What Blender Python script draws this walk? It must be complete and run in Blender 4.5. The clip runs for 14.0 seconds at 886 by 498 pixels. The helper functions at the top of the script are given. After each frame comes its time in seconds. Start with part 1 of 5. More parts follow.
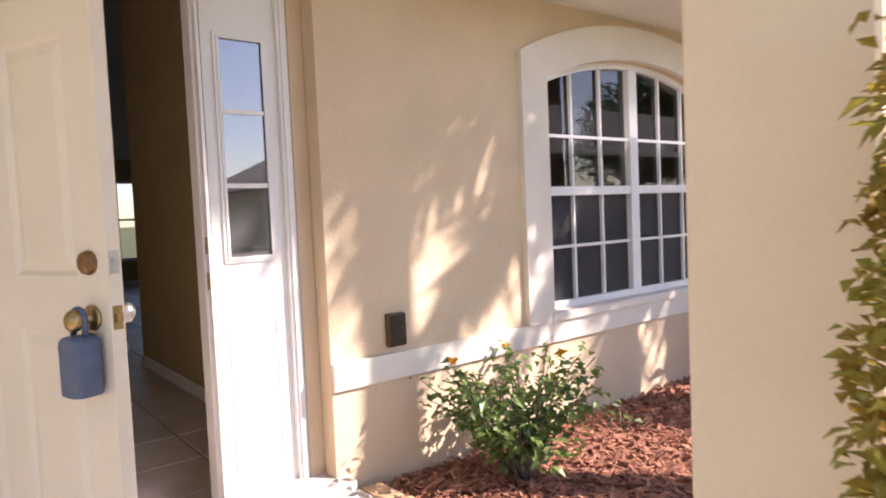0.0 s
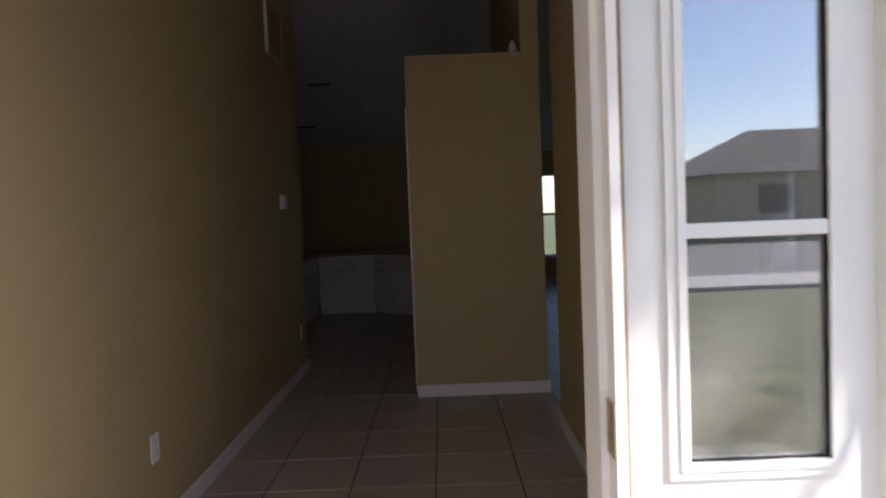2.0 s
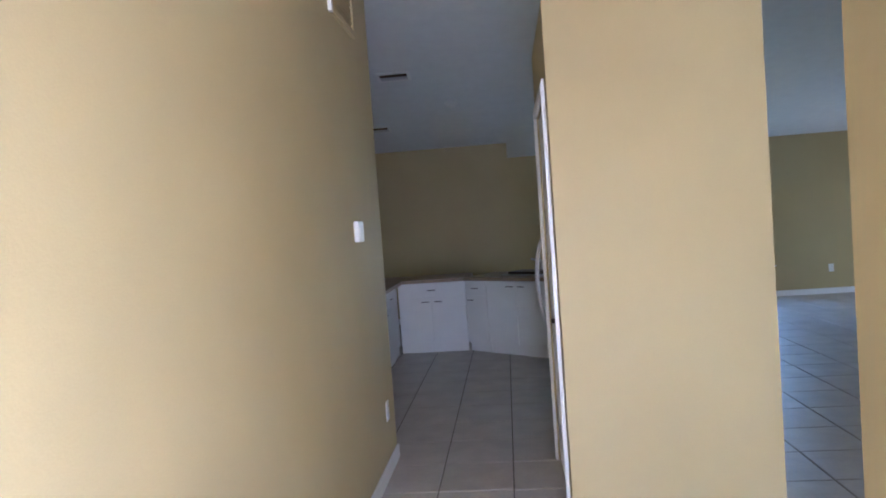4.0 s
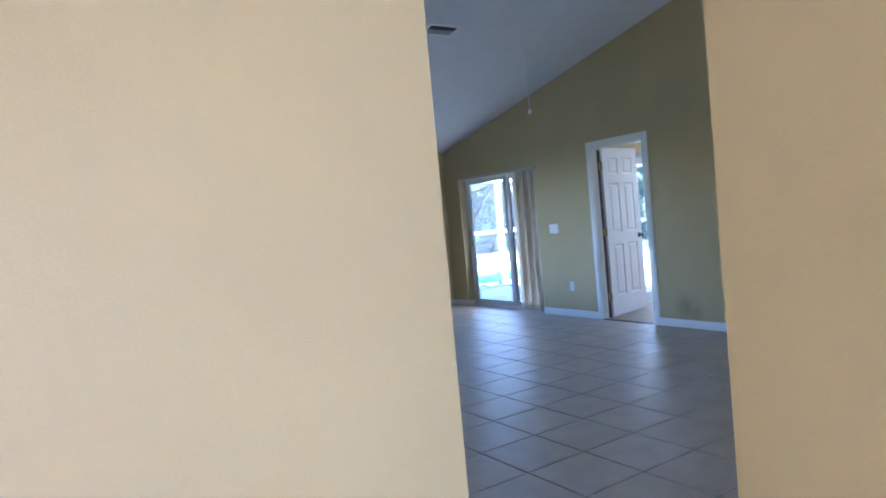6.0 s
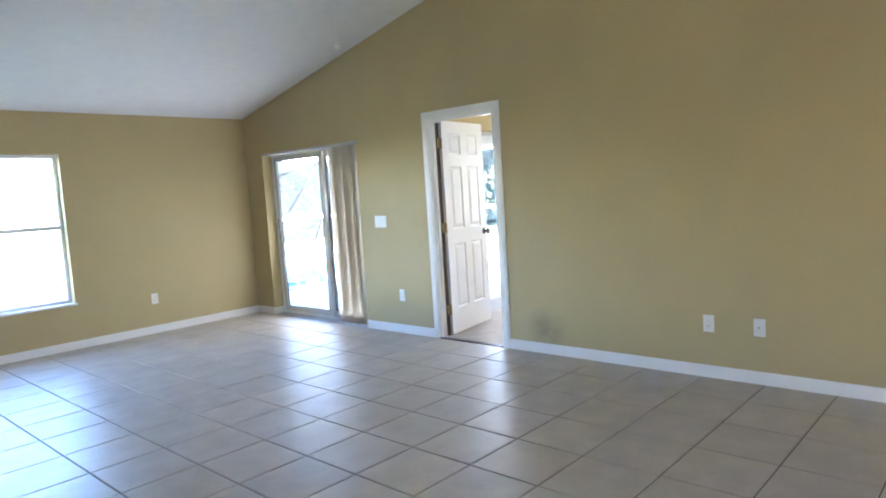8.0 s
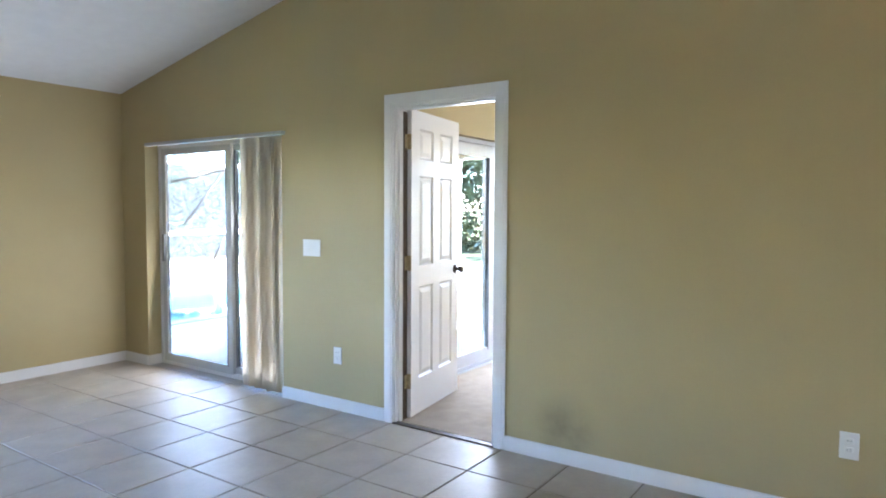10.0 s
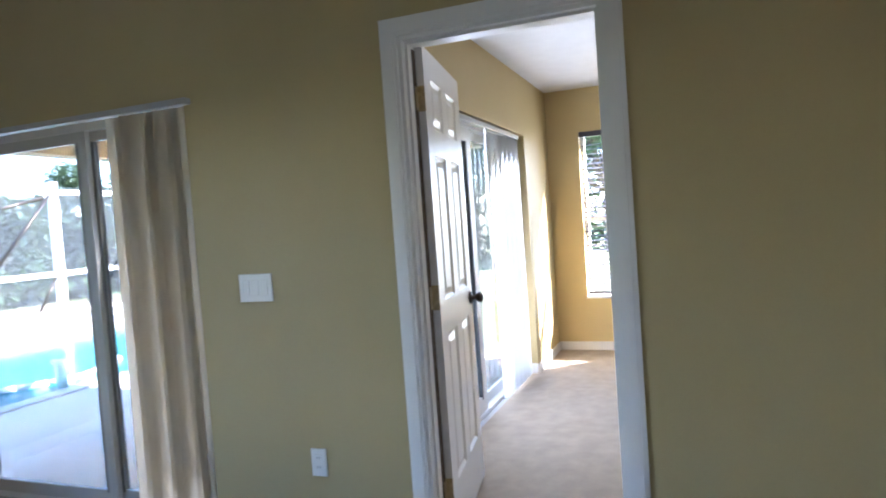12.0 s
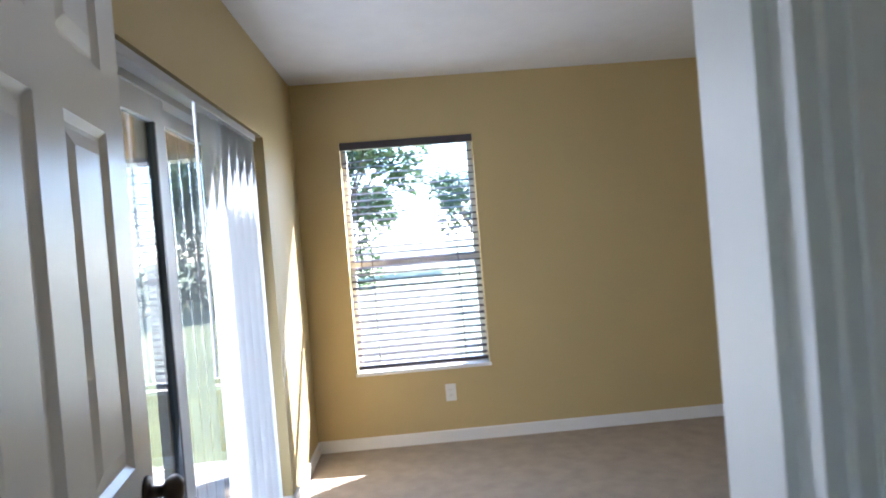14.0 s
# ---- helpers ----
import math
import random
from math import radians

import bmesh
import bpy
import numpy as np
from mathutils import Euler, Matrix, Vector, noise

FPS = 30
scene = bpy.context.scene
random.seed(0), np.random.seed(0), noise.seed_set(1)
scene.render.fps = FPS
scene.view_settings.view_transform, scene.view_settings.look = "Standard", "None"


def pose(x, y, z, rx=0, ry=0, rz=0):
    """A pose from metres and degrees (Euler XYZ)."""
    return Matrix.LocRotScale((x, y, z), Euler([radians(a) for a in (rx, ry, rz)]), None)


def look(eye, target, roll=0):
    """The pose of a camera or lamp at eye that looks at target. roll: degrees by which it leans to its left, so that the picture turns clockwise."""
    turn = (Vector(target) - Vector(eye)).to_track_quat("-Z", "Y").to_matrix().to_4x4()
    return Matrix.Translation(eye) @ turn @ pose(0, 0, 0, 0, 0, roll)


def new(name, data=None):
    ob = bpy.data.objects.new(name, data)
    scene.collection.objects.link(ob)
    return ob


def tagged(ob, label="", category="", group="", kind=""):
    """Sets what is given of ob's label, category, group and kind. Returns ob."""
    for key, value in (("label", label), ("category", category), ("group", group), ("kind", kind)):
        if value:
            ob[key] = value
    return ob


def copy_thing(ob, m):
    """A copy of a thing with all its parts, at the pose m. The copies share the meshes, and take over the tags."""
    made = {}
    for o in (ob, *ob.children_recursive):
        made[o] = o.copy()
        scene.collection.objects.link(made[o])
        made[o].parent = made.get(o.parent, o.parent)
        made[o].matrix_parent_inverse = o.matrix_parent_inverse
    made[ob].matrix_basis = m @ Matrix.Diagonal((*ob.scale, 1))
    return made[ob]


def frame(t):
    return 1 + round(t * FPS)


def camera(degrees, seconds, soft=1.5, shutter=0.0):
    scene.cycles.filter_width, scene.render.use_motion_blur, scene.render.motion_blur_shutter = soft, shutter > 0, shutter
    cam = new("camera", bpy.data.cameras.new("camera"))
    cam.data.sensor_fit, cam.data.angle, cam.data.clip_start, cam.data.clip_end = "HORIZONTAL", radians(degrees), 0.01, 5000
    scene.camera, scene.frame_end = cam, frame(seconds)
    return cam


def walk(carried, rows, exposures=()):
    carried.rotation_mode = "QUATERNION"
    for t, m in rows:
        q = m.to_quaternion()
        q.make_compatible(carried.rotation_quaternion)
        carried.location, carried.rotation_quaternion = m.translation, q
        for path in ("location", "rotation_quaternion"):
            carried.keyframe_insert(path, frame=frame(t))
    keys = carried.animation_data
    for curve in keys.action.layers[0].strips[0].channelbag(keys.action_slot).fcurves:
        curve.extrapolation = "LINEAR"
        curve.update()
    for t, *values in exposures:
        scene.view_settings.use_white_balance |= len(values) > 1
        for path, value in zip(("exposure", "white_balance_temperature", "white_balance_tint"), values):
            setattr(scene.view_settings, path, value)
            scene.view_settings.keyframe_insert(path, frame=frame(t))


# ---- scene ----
cam = camera(68.2, 14.0, soft=1.9, shutter=0.15)
PATH = [
    (0, (-0.168, -4.457, 1.116), (1.069, -2.89, 1.007), -2.5),
    (0.5, (0.099, -4.034, 1.177), (1.156, -2.347, 0.985), -1.7),
    (1, (0.345, -3.636, 1.247), (0.982, -1.748, 1.078), -0.2),
    (1.5, (0.417, -3.185, 1.274), (0.737, -1.219, 1.097), -1.9),
    (2, (0.474, -2.717, 1.287), (0.477, -0.719, 1.188), -2.3),
    (2.2, (0.463, -2.512, 1.3), (0.343, -0.517, 1.248), -1.8),
    (2.4, (0.461, -2.322, 1.299), (0.249, -0.336, 1.246), -4.2),
    (2.7, (0.393, -2.023, 1.336), (0.098, -0.047, 1.243), -4.8),
    (4.8, (-0.036, -0.416, 1.466), (0.083, 1.579, 1.39), -1.9),
    (5, (-0.02, -0.213, 1.451), (0.324, 1.754, 1.345), -1.0),
    (5.5, (0.074, 0.208, 1.437), (0.968, 1.992, 1.303), -3.0),
    (6, (0.336, 0.621, 1.35), (1.431, 2.292, 1.263), -5.2),
    (6.5, (0.634, 1.013, 1.33), (1.99, 2.479, 1.22), -6.3),
    (7, (0.952, 1.326, 1.385), (2.51, 2.57, 1.227), -4.4),
    (7.5, (1.31, 1.641, 1.432), (2.852, 2.901, 1.244), -2.7),
    (8, (1.683, 1.947, 1.408), (3.153, 3.291, 1.224), -3.6),
    (10.5, (3.102, 3.958, 1.379), (4.774, 5.051, 1.276), 0.7),
    (11, (3.335, 4.427, 1.409), (4.93, 5.63, 1.33), -2.9),
    (11.5, (3.53, 4.843, 1.354), (5.206, 5.931, 1.266), -4.9),
    (12, (3.848, 5.107, 1.34), (5.713, 5.825, 1.255), -4.1),
    (12.5, (4.282, 5.32, 1.347), (6.24, 5.722, 1.269), -1.9),
    (13, (4.7, 5.478, 1.368), (6.696, 5.583, 1.299), -2.7),
    (13.5, (5.21, 5.54, 1.386), (7.209, 5.585, 1.36), -3.0),
    (14, (5.709, 5.641, 1.371), (7.707, 5.551, 1.348), -4.7),
]
EXPOSURES = [(0.0, 1.35, 6800, 30), (0.5, 1.05, 6600, 28), (1.55, 0.92, 6400, 25), (2.0, 1.6, 6200, 20), (2.6, 2.85, 5750, 15), (4.8, 5.75, 4850, 18), (5.6, 5.55, 4750, 19), (6.4, 5.4, 4600, 19), (7.0, 5.6, 5200, 17), (7.5, 6.2, 5600, 17), (8.0, 6.35, 5650, 17), (10.5, 6.1, 5650, 18), (12.0, 5.2, 5650, 20), (13.5, 4.95, 5600, 19), (14.0, 4.45, 5600, 18)]
walk(cam, [(t, look(e, g, r)) for t, e, g, r in PATH], EXPOSURES)

# ---- world and sun ----
SUN_AWAY = Vector((1.0, -1.2, 1.15)).normalized()      # towards the sun
world = bpy.data.worlds.new("sky")
scene.world = world
world.use_nodes = True
wn = world.node_tree
wn.nodes.clear()
w_sky = wn.nodes.new("ShaderNodeTexSky")
w_sky.sky_type = "NISHITA"
w_sky.sun_disc = False
w_sky.dust_density, w_sky.ozone_density = 0.3, 2.0
w_sky.sun_elevation = math.asin(SUN_AWAY.z)
w_sky.sun_rotation = math.atan2(SUN_AWAY.x, SUN_AWAY.y)
w_bg = wn.nodes.new("ShaderNodeBackground")
w_bg.inputs["Strength"].default_value = 0.11
w_out = wn.nodes.new("ShaderNodeOutputWorld")
wn.links.new(w_sky.outputs[0], w_bg.inputs[0])
wn.links.new(w_bg.outputs[0], w_out.inputs[0])
sun = bpy.data.lights.new("sun", "SUN")
sun.energy, sun.angle, sun.color = 4.4, radians(0.53), (1.0, 0.94, 0.85)
new("sun", sun).matrix_world = look(SUN_AWAY * 40, (0, 0, 0))


# ---- daylight at the openings ----
def daylight(name, at, w, h, watts, tint=(0.97, 0.975, 0.95)):
    """An area lamp added at one opening of the house, standing in for sky light."""
    lamp = bpy.data.lights.new(name, "AREA")
    lamp.shape, lamp.size, lamp.size_y, lamp.energy, lamp.color = "RECTANGLE", w, h, watts, tint
    new(name, lamp).matrix_world = at


daylight("daylight_slider", look((6.258, 8.0, 1.0), (5.2, 8.0, 1.15)), 1.6, 1.8, 0.34)
daylight("daylight_back_window", look((3.17, 9.30, 1.23), (3.17, 8.2, 1.1)), 1.6, 1.4, 0.07)
daylight("daylight_front_window", look((3.28, -1.9, 1.2), (3.28, -0.9, 1.6)), 1.5, 1.1, 1.15, (0.98, 0.97, 0.95))
daylight("daylight_bedroom_slider", look((8.2, 6.475, 1.0), (8.2, 5.4, 0.9)), 1.8, 1.92, 1.95, (0.86, 0.93, 1.0))
daylight("daylight_bedroom_window", look((10.14, 5.63, 1.3), (9.1, 5.63, 1.2)), 0.85, 1.5, 0.4, (0.85, 0.93, 1.0))
# added fill lamp, turned towards the left wall to brighten the hall
daylight("fill_front_door", look((0.3, -1.86, 0.95), (-0.65, -1.1, 0.85)), 0.6, 1.8, 2.1, (0.97, 0.91, 1.1))


# ---- materials ----
def material(name, base, rough=0.6, metal=0.0, spread=0.12, scale=6.0, fine=90.0, bump=0.15, fine_bump=0.1, tint=None, per_object=0.0, spec=0.5, dist=0.01):
    """A surface with colour variation at two scales and fine relief."""
    m = bpy.data.materials.new(name)
    m.use_nodes = True
    nt = m.node_tree
    b = nt.nodes["Principled BSDF"]
    b.inputs["Metallic"].default_value = metal
    b.inputs["Specular IOR Level"].default_value = spec
    co = nt.nodes.new("ShaderNodeTexCoord")
    geo = nt.nodes.new("ShaderNodeNewGeometry")
    n1 = nt.nodes.new("ShaderNodeTexNoise")
    n1.inputs["Scale"].default_value, n1.inputs["Detail"].default_value = scale, 5.0
    n2 = nt.nodes.new("ShaderNodeTexNoise")
    n2.inputs["Scale"].default_value, n2.inputs["Detail"].default_value = fine, 3.0
    for n in (n1, n2):
        nt.links.new(geo.outputs["Position"], n.inputs["Vector"])
    mix = nt.nodes.new("ShaderNodeMix")
    mix.data_type = "RGBA"
    dark = [c * (1 - spread) for c in base] if tint is None else tint
    mix.inputs[6].default_value = (*[min(1, c * (1 + spread * 0.6)) for c in base], 1)
    mix.inputs[7].default_value = (*dark, 1)
    ramp = nt.nodes.new("ShaderNodeMapRange")
    ramp.inputs[1].default_value, ramp.inputs[2].default_value = 0.32, 0.7
    add = nt.nodes.new("ShaderNodeMath")
    add.operation = "MULTIPLY_ADD"
    add.inputs[1].default_value = 0.3
    nt.links.new(n2.outputs["Fac"], add.inputs[0])
    sub = nt.nodes.new("ShaderNodeMath")
    sub.operation = "MULTIPLY"
    sub.inputs[1].default_value = 0.75
    nt.links.new(n1.outputs["Fac"], sub.inputs[0])
    nt.links.new(sub.outputs[0], add.inputs[2])
    last = add.outputs[0]
    if per_object:
        oi = nt.nodes.new("ShaderNodeObjectInfo")
        pm = nt.nodes.new("ShaderNodeMath")
        pm.operation = "MULTIPLY_ADD"
        pm.inputs[1].default_value = per_object
        nt.links.new(oi.outputs["Random"], pm.inputs[0])
        nt.links.new(last, pm.inputs[2])
        last = pm.outputs[0]
    nt.links.new(last, ramp.inputs[0])
    nt.links.new(ramp.outputs[0], mix.inputs[0])
    nt.links.new(mix.outputs[2], b.inputs["Base Color"])
    rr = nt.nodes.new("ShaderNodeMapRange")
    rr.inputs[3].default_value, rr.inputs[4].default_value = max(0.02, rough * 0.85), min(1, rough * 1.15)
    nt.links.new(n1.outputs["Fac"], rr.inputs[0])
    nt.links.new(rr.outputs[0], b.inputs["Roughness"])
    if bump or fine_bump:
        b1 = nt.nodes.new("ShaderNodeBump")
        b1.inputs["Strength"].default_value, b1.inputs["Distance"].default_value = bump, dist
        nt.links.new(n1.outputs["Fac"], b1.inputs["Height"])
        b2 = nt.nodes.new("ShaderNodeBump")
        b2.inputs["Strength"].default_value, b2.inputs["Distance"].default_value = fine_bump, dist * 0.3
        nt.links.new(n2.outputs["Fac"], b2.inputs["Height"])
        nt.links.new(b1.outputs[0], b2.inputs["Normal"])
        nt.links.new(b2.outputs[0], b.inputs["Normal"])
    return m


def principled(m):
    return m.node_tree.nodes["Principled BSDF"]


STUCCO = material("stucco", (0.68, 0.535, 0.368), 0.9, spread=0.1, scale=3.0, fine=75, bump=0.14, fine_bump=0.9, spec=0.2, dist=0.014)
STUCCO_TRIM = material("stucco_trim", (0.78, 0.72, 0.62), 0.85, spread=0.08, scale=4, fine=140, bump=0.1, fine_bump=0.4, spec=0.2)
OLIVE = material("olive_wall_paint", (0.46, 0.372, 0.188), 0.55, spread=0.05, scale=1.6, fine=160, bump=0.04, fine_bump=0.22, spec=0.3)
TAN = material("tan_wall_paint", (0.52, 0.405, 0.195), 0.55, spread=0.05, scale=1.6, fine=160, bump=0.04, fine_bump=0.22, spec=0.3)
CEILING = material("ceiling_paint", (0.74, 0.74, 0.73), 0.9, spread=0.04, scale=9, fine=70, bump=0.15, fine_bump=0.3, spec=0.2)
WHITE = material("white_gloss_paint", (0.8, 0.79, 0.77), 0.36, spread=0.03, scale=3, fine=40, bump=0.02, fine_bump=0.03)
DOOR_CREAM = material("cream_door_paint", (0.79, 0.69, 0.53), 0.4, spread=0.06, scale=3, fine=60, bump=0.03, fine_bump=0.06)
PLASTIC = material("white_plastic", (0.78, 0.77, 0.73), 0.35, spread=0.02, bump=0, fine_bump=0.02)
TILE = material("beige_ceramic_tile", (0.49, 0.43, 0.355), 0.4, spread=0.14, scale=5, fine=45, bump=0.03, fine_bump=0.02, per_object=0.12, spec=0.32)
GROUT = material("grout", (0.14, 0.115, 0.09), 0.9, spread=0.25, scale=12, bump=0.2)
CARPET = material("beige_carpet", (0.46, 0.39, 0.31), 1.0, spread=0.14, scale=9.0, fine=320, bump=0.35, fine_bump=0.9, spec=0.1, dist=0.02)
CABINET = material("white_laminate", (0.74, 0.73, 0.7), 0.4, spread=0.03, bump=0, fine_bump=0.02)
COUNTER = material("brown_laminate_counter", (0.30, 0.21, 0.13), 0.35, spread=0.3, scale=30, fine=160, bump=0, fine_bump=0.02)
BRASS = material("brass", (0.42, 0.30, 0.14), 0.34, metal=1.0, spread=0.2, scale=40, bump=0.05, fine_bump=0.05)
BRONZE = material("dark_bronze", (0.07, 0.055, 0.045), 0.4, metal=0.8, spread=0.2, scale=40, bump=0.02)
HINGE = material("tarnished_brass", (0.55, 0.44, 0.26), 0.4, metal=0.8, spread=0.3, scale=60, bump=0.05)
STEEL = material("brushed_steel", (0.55, 0.55, 0.54), 0.3, metal=1.0, spread=0.1, scale=50, bump=0.02)
ALUMINIUM = material("white_aluminium", (0.75, 0.76, 0.76), 0.4, spread=0.04, bump=0, fine_bump=0.02)
SEAL_GREY = material("grey_seal", (0.22, 0.225, 0.23), 0.5, spread=0.1, bump=0, fine_bump=0.02)
TRACK_GREY = material("grey_aluminium_track", (0.42, 0.42, 0.42), 0.4, spread=0.06, bump=0, fine_bump=0.02)
DARK_SEAL = material("dark_rubber_seal", (0.05, 0.055, 0.06), 0.5, spread=0.1, bump=0, fine_bump=0.02)
BLIND_BEIGE = material("beige_fabric_vanes", (0.81, 0.76, 0.66), 0.7, spread=0.06, scale=8, fine=200, bump=0.02, fine_bump=0.2)
BLIND_WHITE = material("white_vinyl_vanes", (0.9, 0.9, 0.89), 0.5, spread=0.03, scale=8, fine=200, bump=0.02, fine_bump=0.05)
SLAT = material("dark_wood_slats", (0.055, 0.045, 0.05), 0.4, spread=0.2, scale=20, bump=0.05)
LOCKBOX = material("blue_grey_lockbox", (0.085, 0.115, 0.18), 0.5, spread=0.15, scale=30, bump=0.05)
CONCRETE = material("concrete", (0.55, 0.52, 0.47), 0.85, spread=0.15, scale=3, fine=120, bump=0.2, fine_bump=0.3)
DECK = material("pool_deck", (0.66, 0.585, 0.49), 0.8, spread=0.1, scale=4, fine=90, bump=0.2, fine_bump=0.3)
MULCH = material("red_mulch", (0.50, 0.25, 0.145), 0.9, spread=0.5, scale=22, fine=90, bump=0.6, fine_bump=0.6, tint=(0.21, 0.08, 0.05), per_object=0.1)
GRASS = material("lawn", (0.17, 0.18, 0.075), 0.9, spread=0.4, scale=3, fine=120, bump=0.5, fine_bump=0.8, dist=0.03)
LEAF = material("green_leaf", (0.16, 0.25, 0.065), 0.42, spread=0.5, scale=18, fine=60, bump=0, fine_bump=0.1)
LEAF_HEDGE = material("yellow_green_leaf", (0.26, 0.30, 0.06), 0.42, spread=0.5, scale=14, fine=50, bump=0, fine_bump=0.1, tint=(0.34, 0.17, 0.03))
LEAF_CROTON = material("red_green_leaf", (0.05, 0.07, 0.03), 0.4, spread=0.5, scale=10, fine=50, bump=0, fine_bump=0.1, tint=(0.22, 0.07, 0.03))
PALM_LEAF = material("palm_leaf", (0.06, 0.11, 0.035), 0.5, spread=0.3, scale=6, bump=0)
BARK = material("bark", (0.16, 0.12, 0.085), 0.95, spread=0.4, scale=14, fine=70, bump=0.6, fine_bump=0.5, dist=0.03)
PETAL = material("yellow_petal", (0.80, 0.42, 0.04), 0.6, spread=0.15, scale=30, bump=0)
STONE = material("tan_edging_stone", (0.50, 0.34, 0.20), 0.9, spread=0.2, scale=14, fine=80, bump=0.4, fine_bump=0.4)
SCREEN_CLOTH = material("grey_window_screen", (0.055, 0.055, 0.06), 0.8, spread=0.1, scale=4, fine=300, bump=0, fine_bump=0.2)
DUSK = material("vent_shadow_metal", (0.10, 0.09, 0.08), 0.7, spread=0.2)
ROOFING = material("shingle_roofing", (0.17, 0.14, 0.12), 0.95, spread=0.3, scale=8)
RABBET_SHADE = material("rabbet_shade_brown", (0.10, 0.07, 0.045), 0.8, spread=0.35, scale=25, fine=90)
COPPER = material("tarnished_copper_brass", (0.30, 0.16, 0.07), 0.42, metal=0.8, spread=0.45, scale=60, bump=0.08)
OLD_BRASS = material("weathered_bronze", (0.16, 0.115, 0.06), 0.5, metal=0.6, spread=0.3, scale=40, bump=0.05)
# white slider sashes, greyed in colour for the shade against the bright glass
SASH_SHADE = material("shaded_white_aluminium", (0.55, 0.56, 0.55), 0.45, spread=0.06, bump=0, fine_bump=0.02)
LEAF_FAR = material("deep_green_leaf", (0.085, 0.14, 0.065), 0.5, spread=0.5, scale=3, fine=40, bump=0, fine_bump=0.1)
MESH_SCREEN = material("pool_cage_screen", (0.16, 0.175, 0.19), 0.9, spread=0.05, scale=1.0, fine=400, bump=0)
ASPHALT = material("street_asphalt", (0.16, 0.16, 0.155), 0.9, spread=0.2, scale=2, fine=80)
DOOR_WHITE = material("white_semi_gloss_door_paint", (0.8, 0.79, 0.775), 0.3, spread=0.03, scale=3, fine=40, bump=0.02, fine_bump=0.02)
COLUMN_PAINT = material("cream_column_paint", (0.86, 0.72, 0.51), 0.8, spread=0.06, scale=3, fine=75, bump=0.05, fine_bump=0.12, spec=0.2, dist=0.008)
WEATHER = material("tan_weatherstrip", (0.22, 0.16, 0.10), 0.8, spread=0.2)
WATER = material("pool_water", (0.03, 0.19, 0.21), 0.2, spec=0.03, spread=0.15, scale=2.5, fine=9, bump=0.3, fine_bump=0.1, dist=0.03)


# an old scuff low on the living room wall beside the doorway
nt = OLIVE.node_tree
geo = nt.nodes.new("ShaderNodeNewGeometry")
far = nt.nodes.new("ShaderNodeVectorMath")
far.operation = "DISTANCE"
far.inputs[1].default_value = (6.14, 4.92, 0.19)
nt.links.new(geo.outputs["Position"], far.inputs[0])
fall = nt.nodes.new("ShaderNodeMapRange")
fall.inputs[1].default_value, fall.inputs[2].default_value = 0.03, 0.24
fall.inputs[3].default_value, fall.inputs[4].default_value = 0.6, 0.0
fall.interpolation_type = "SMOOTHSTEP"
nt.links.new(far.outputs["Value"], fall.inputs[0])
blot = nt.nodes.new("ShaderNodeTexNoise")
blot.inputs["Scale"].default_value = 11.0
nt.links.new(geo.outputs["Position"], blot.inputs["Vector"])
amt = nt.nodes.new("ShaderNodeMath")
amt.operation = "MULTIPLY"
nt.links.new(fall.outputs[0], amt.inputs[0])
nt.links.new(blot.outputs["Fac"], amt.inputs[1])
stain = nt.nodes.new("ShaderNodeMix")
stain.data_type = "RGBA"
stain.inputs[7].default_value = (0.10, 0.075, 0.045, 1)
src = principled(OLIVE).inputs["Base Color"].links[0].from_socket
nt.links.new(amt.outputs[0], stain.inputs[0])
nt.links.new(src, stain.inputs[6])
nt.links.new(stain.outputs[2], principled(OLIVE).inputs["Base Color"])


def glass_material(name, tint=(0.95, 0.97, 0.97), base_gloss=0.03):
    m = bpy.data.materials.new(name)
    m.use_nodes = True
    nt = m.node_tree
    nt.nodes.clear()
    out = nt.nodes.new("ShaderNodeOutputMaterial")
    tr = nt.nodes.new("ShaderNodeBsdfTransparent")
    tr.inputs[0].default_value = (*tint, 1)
    gl = nt.nodes.new("ShaderNodeBsdfGlossy")
    gl.inputs["Roughness"].default_value = 0.015
    lw = nt.nodes.new("ShaderNodeLayerWeight")
    lw.inputs[0].default_value = 0.5
    pw = nt.nodes.new("ShaderNodeMath")
    pw.operation = "POWER"
    pw.inputs[1].default_value = 4.0
    mul = nt.nodes.new("ShaderNodeMath")
    mul.operation = "MULTIPLY_ADD"
    mul.inputs[1].default_value, mul.inputs[2].default_value = 0.9, base_gloss
    mul.use_clamp = True
    mx = nt.nodes.new("ShaderNodeMixShader")
    nt.links.new(lw.outputs["Facing"], pw.inputs[0])
    nt.links.new(pw.outputs[0], mul.inputs[0])
    nt.links.new(mul.outputs[0], mx.inputs[0])
    nt.links.new(tr.outputs[0], mx.inputs[1])
    nt.links.new(gl.outputs[0], mx.inputs[2])
    nt.links.new(mx.outputs[0], out.inputs[0])
    return m


# GLASS and GLASS_CLEAR colours darkened to dim the bright outdoors seen from inside
GLASS = glass_material("dimming_slider_glass", (0.5, 0.52, 0.53))
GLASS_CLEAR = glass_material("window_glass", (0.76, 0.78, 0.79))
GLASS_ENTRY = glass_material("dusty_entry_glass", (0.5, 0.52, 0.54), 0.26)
GLASS_DARK = glass_material("darkened_window_glass", (0.55, 0.57, 0.59), 0.07)
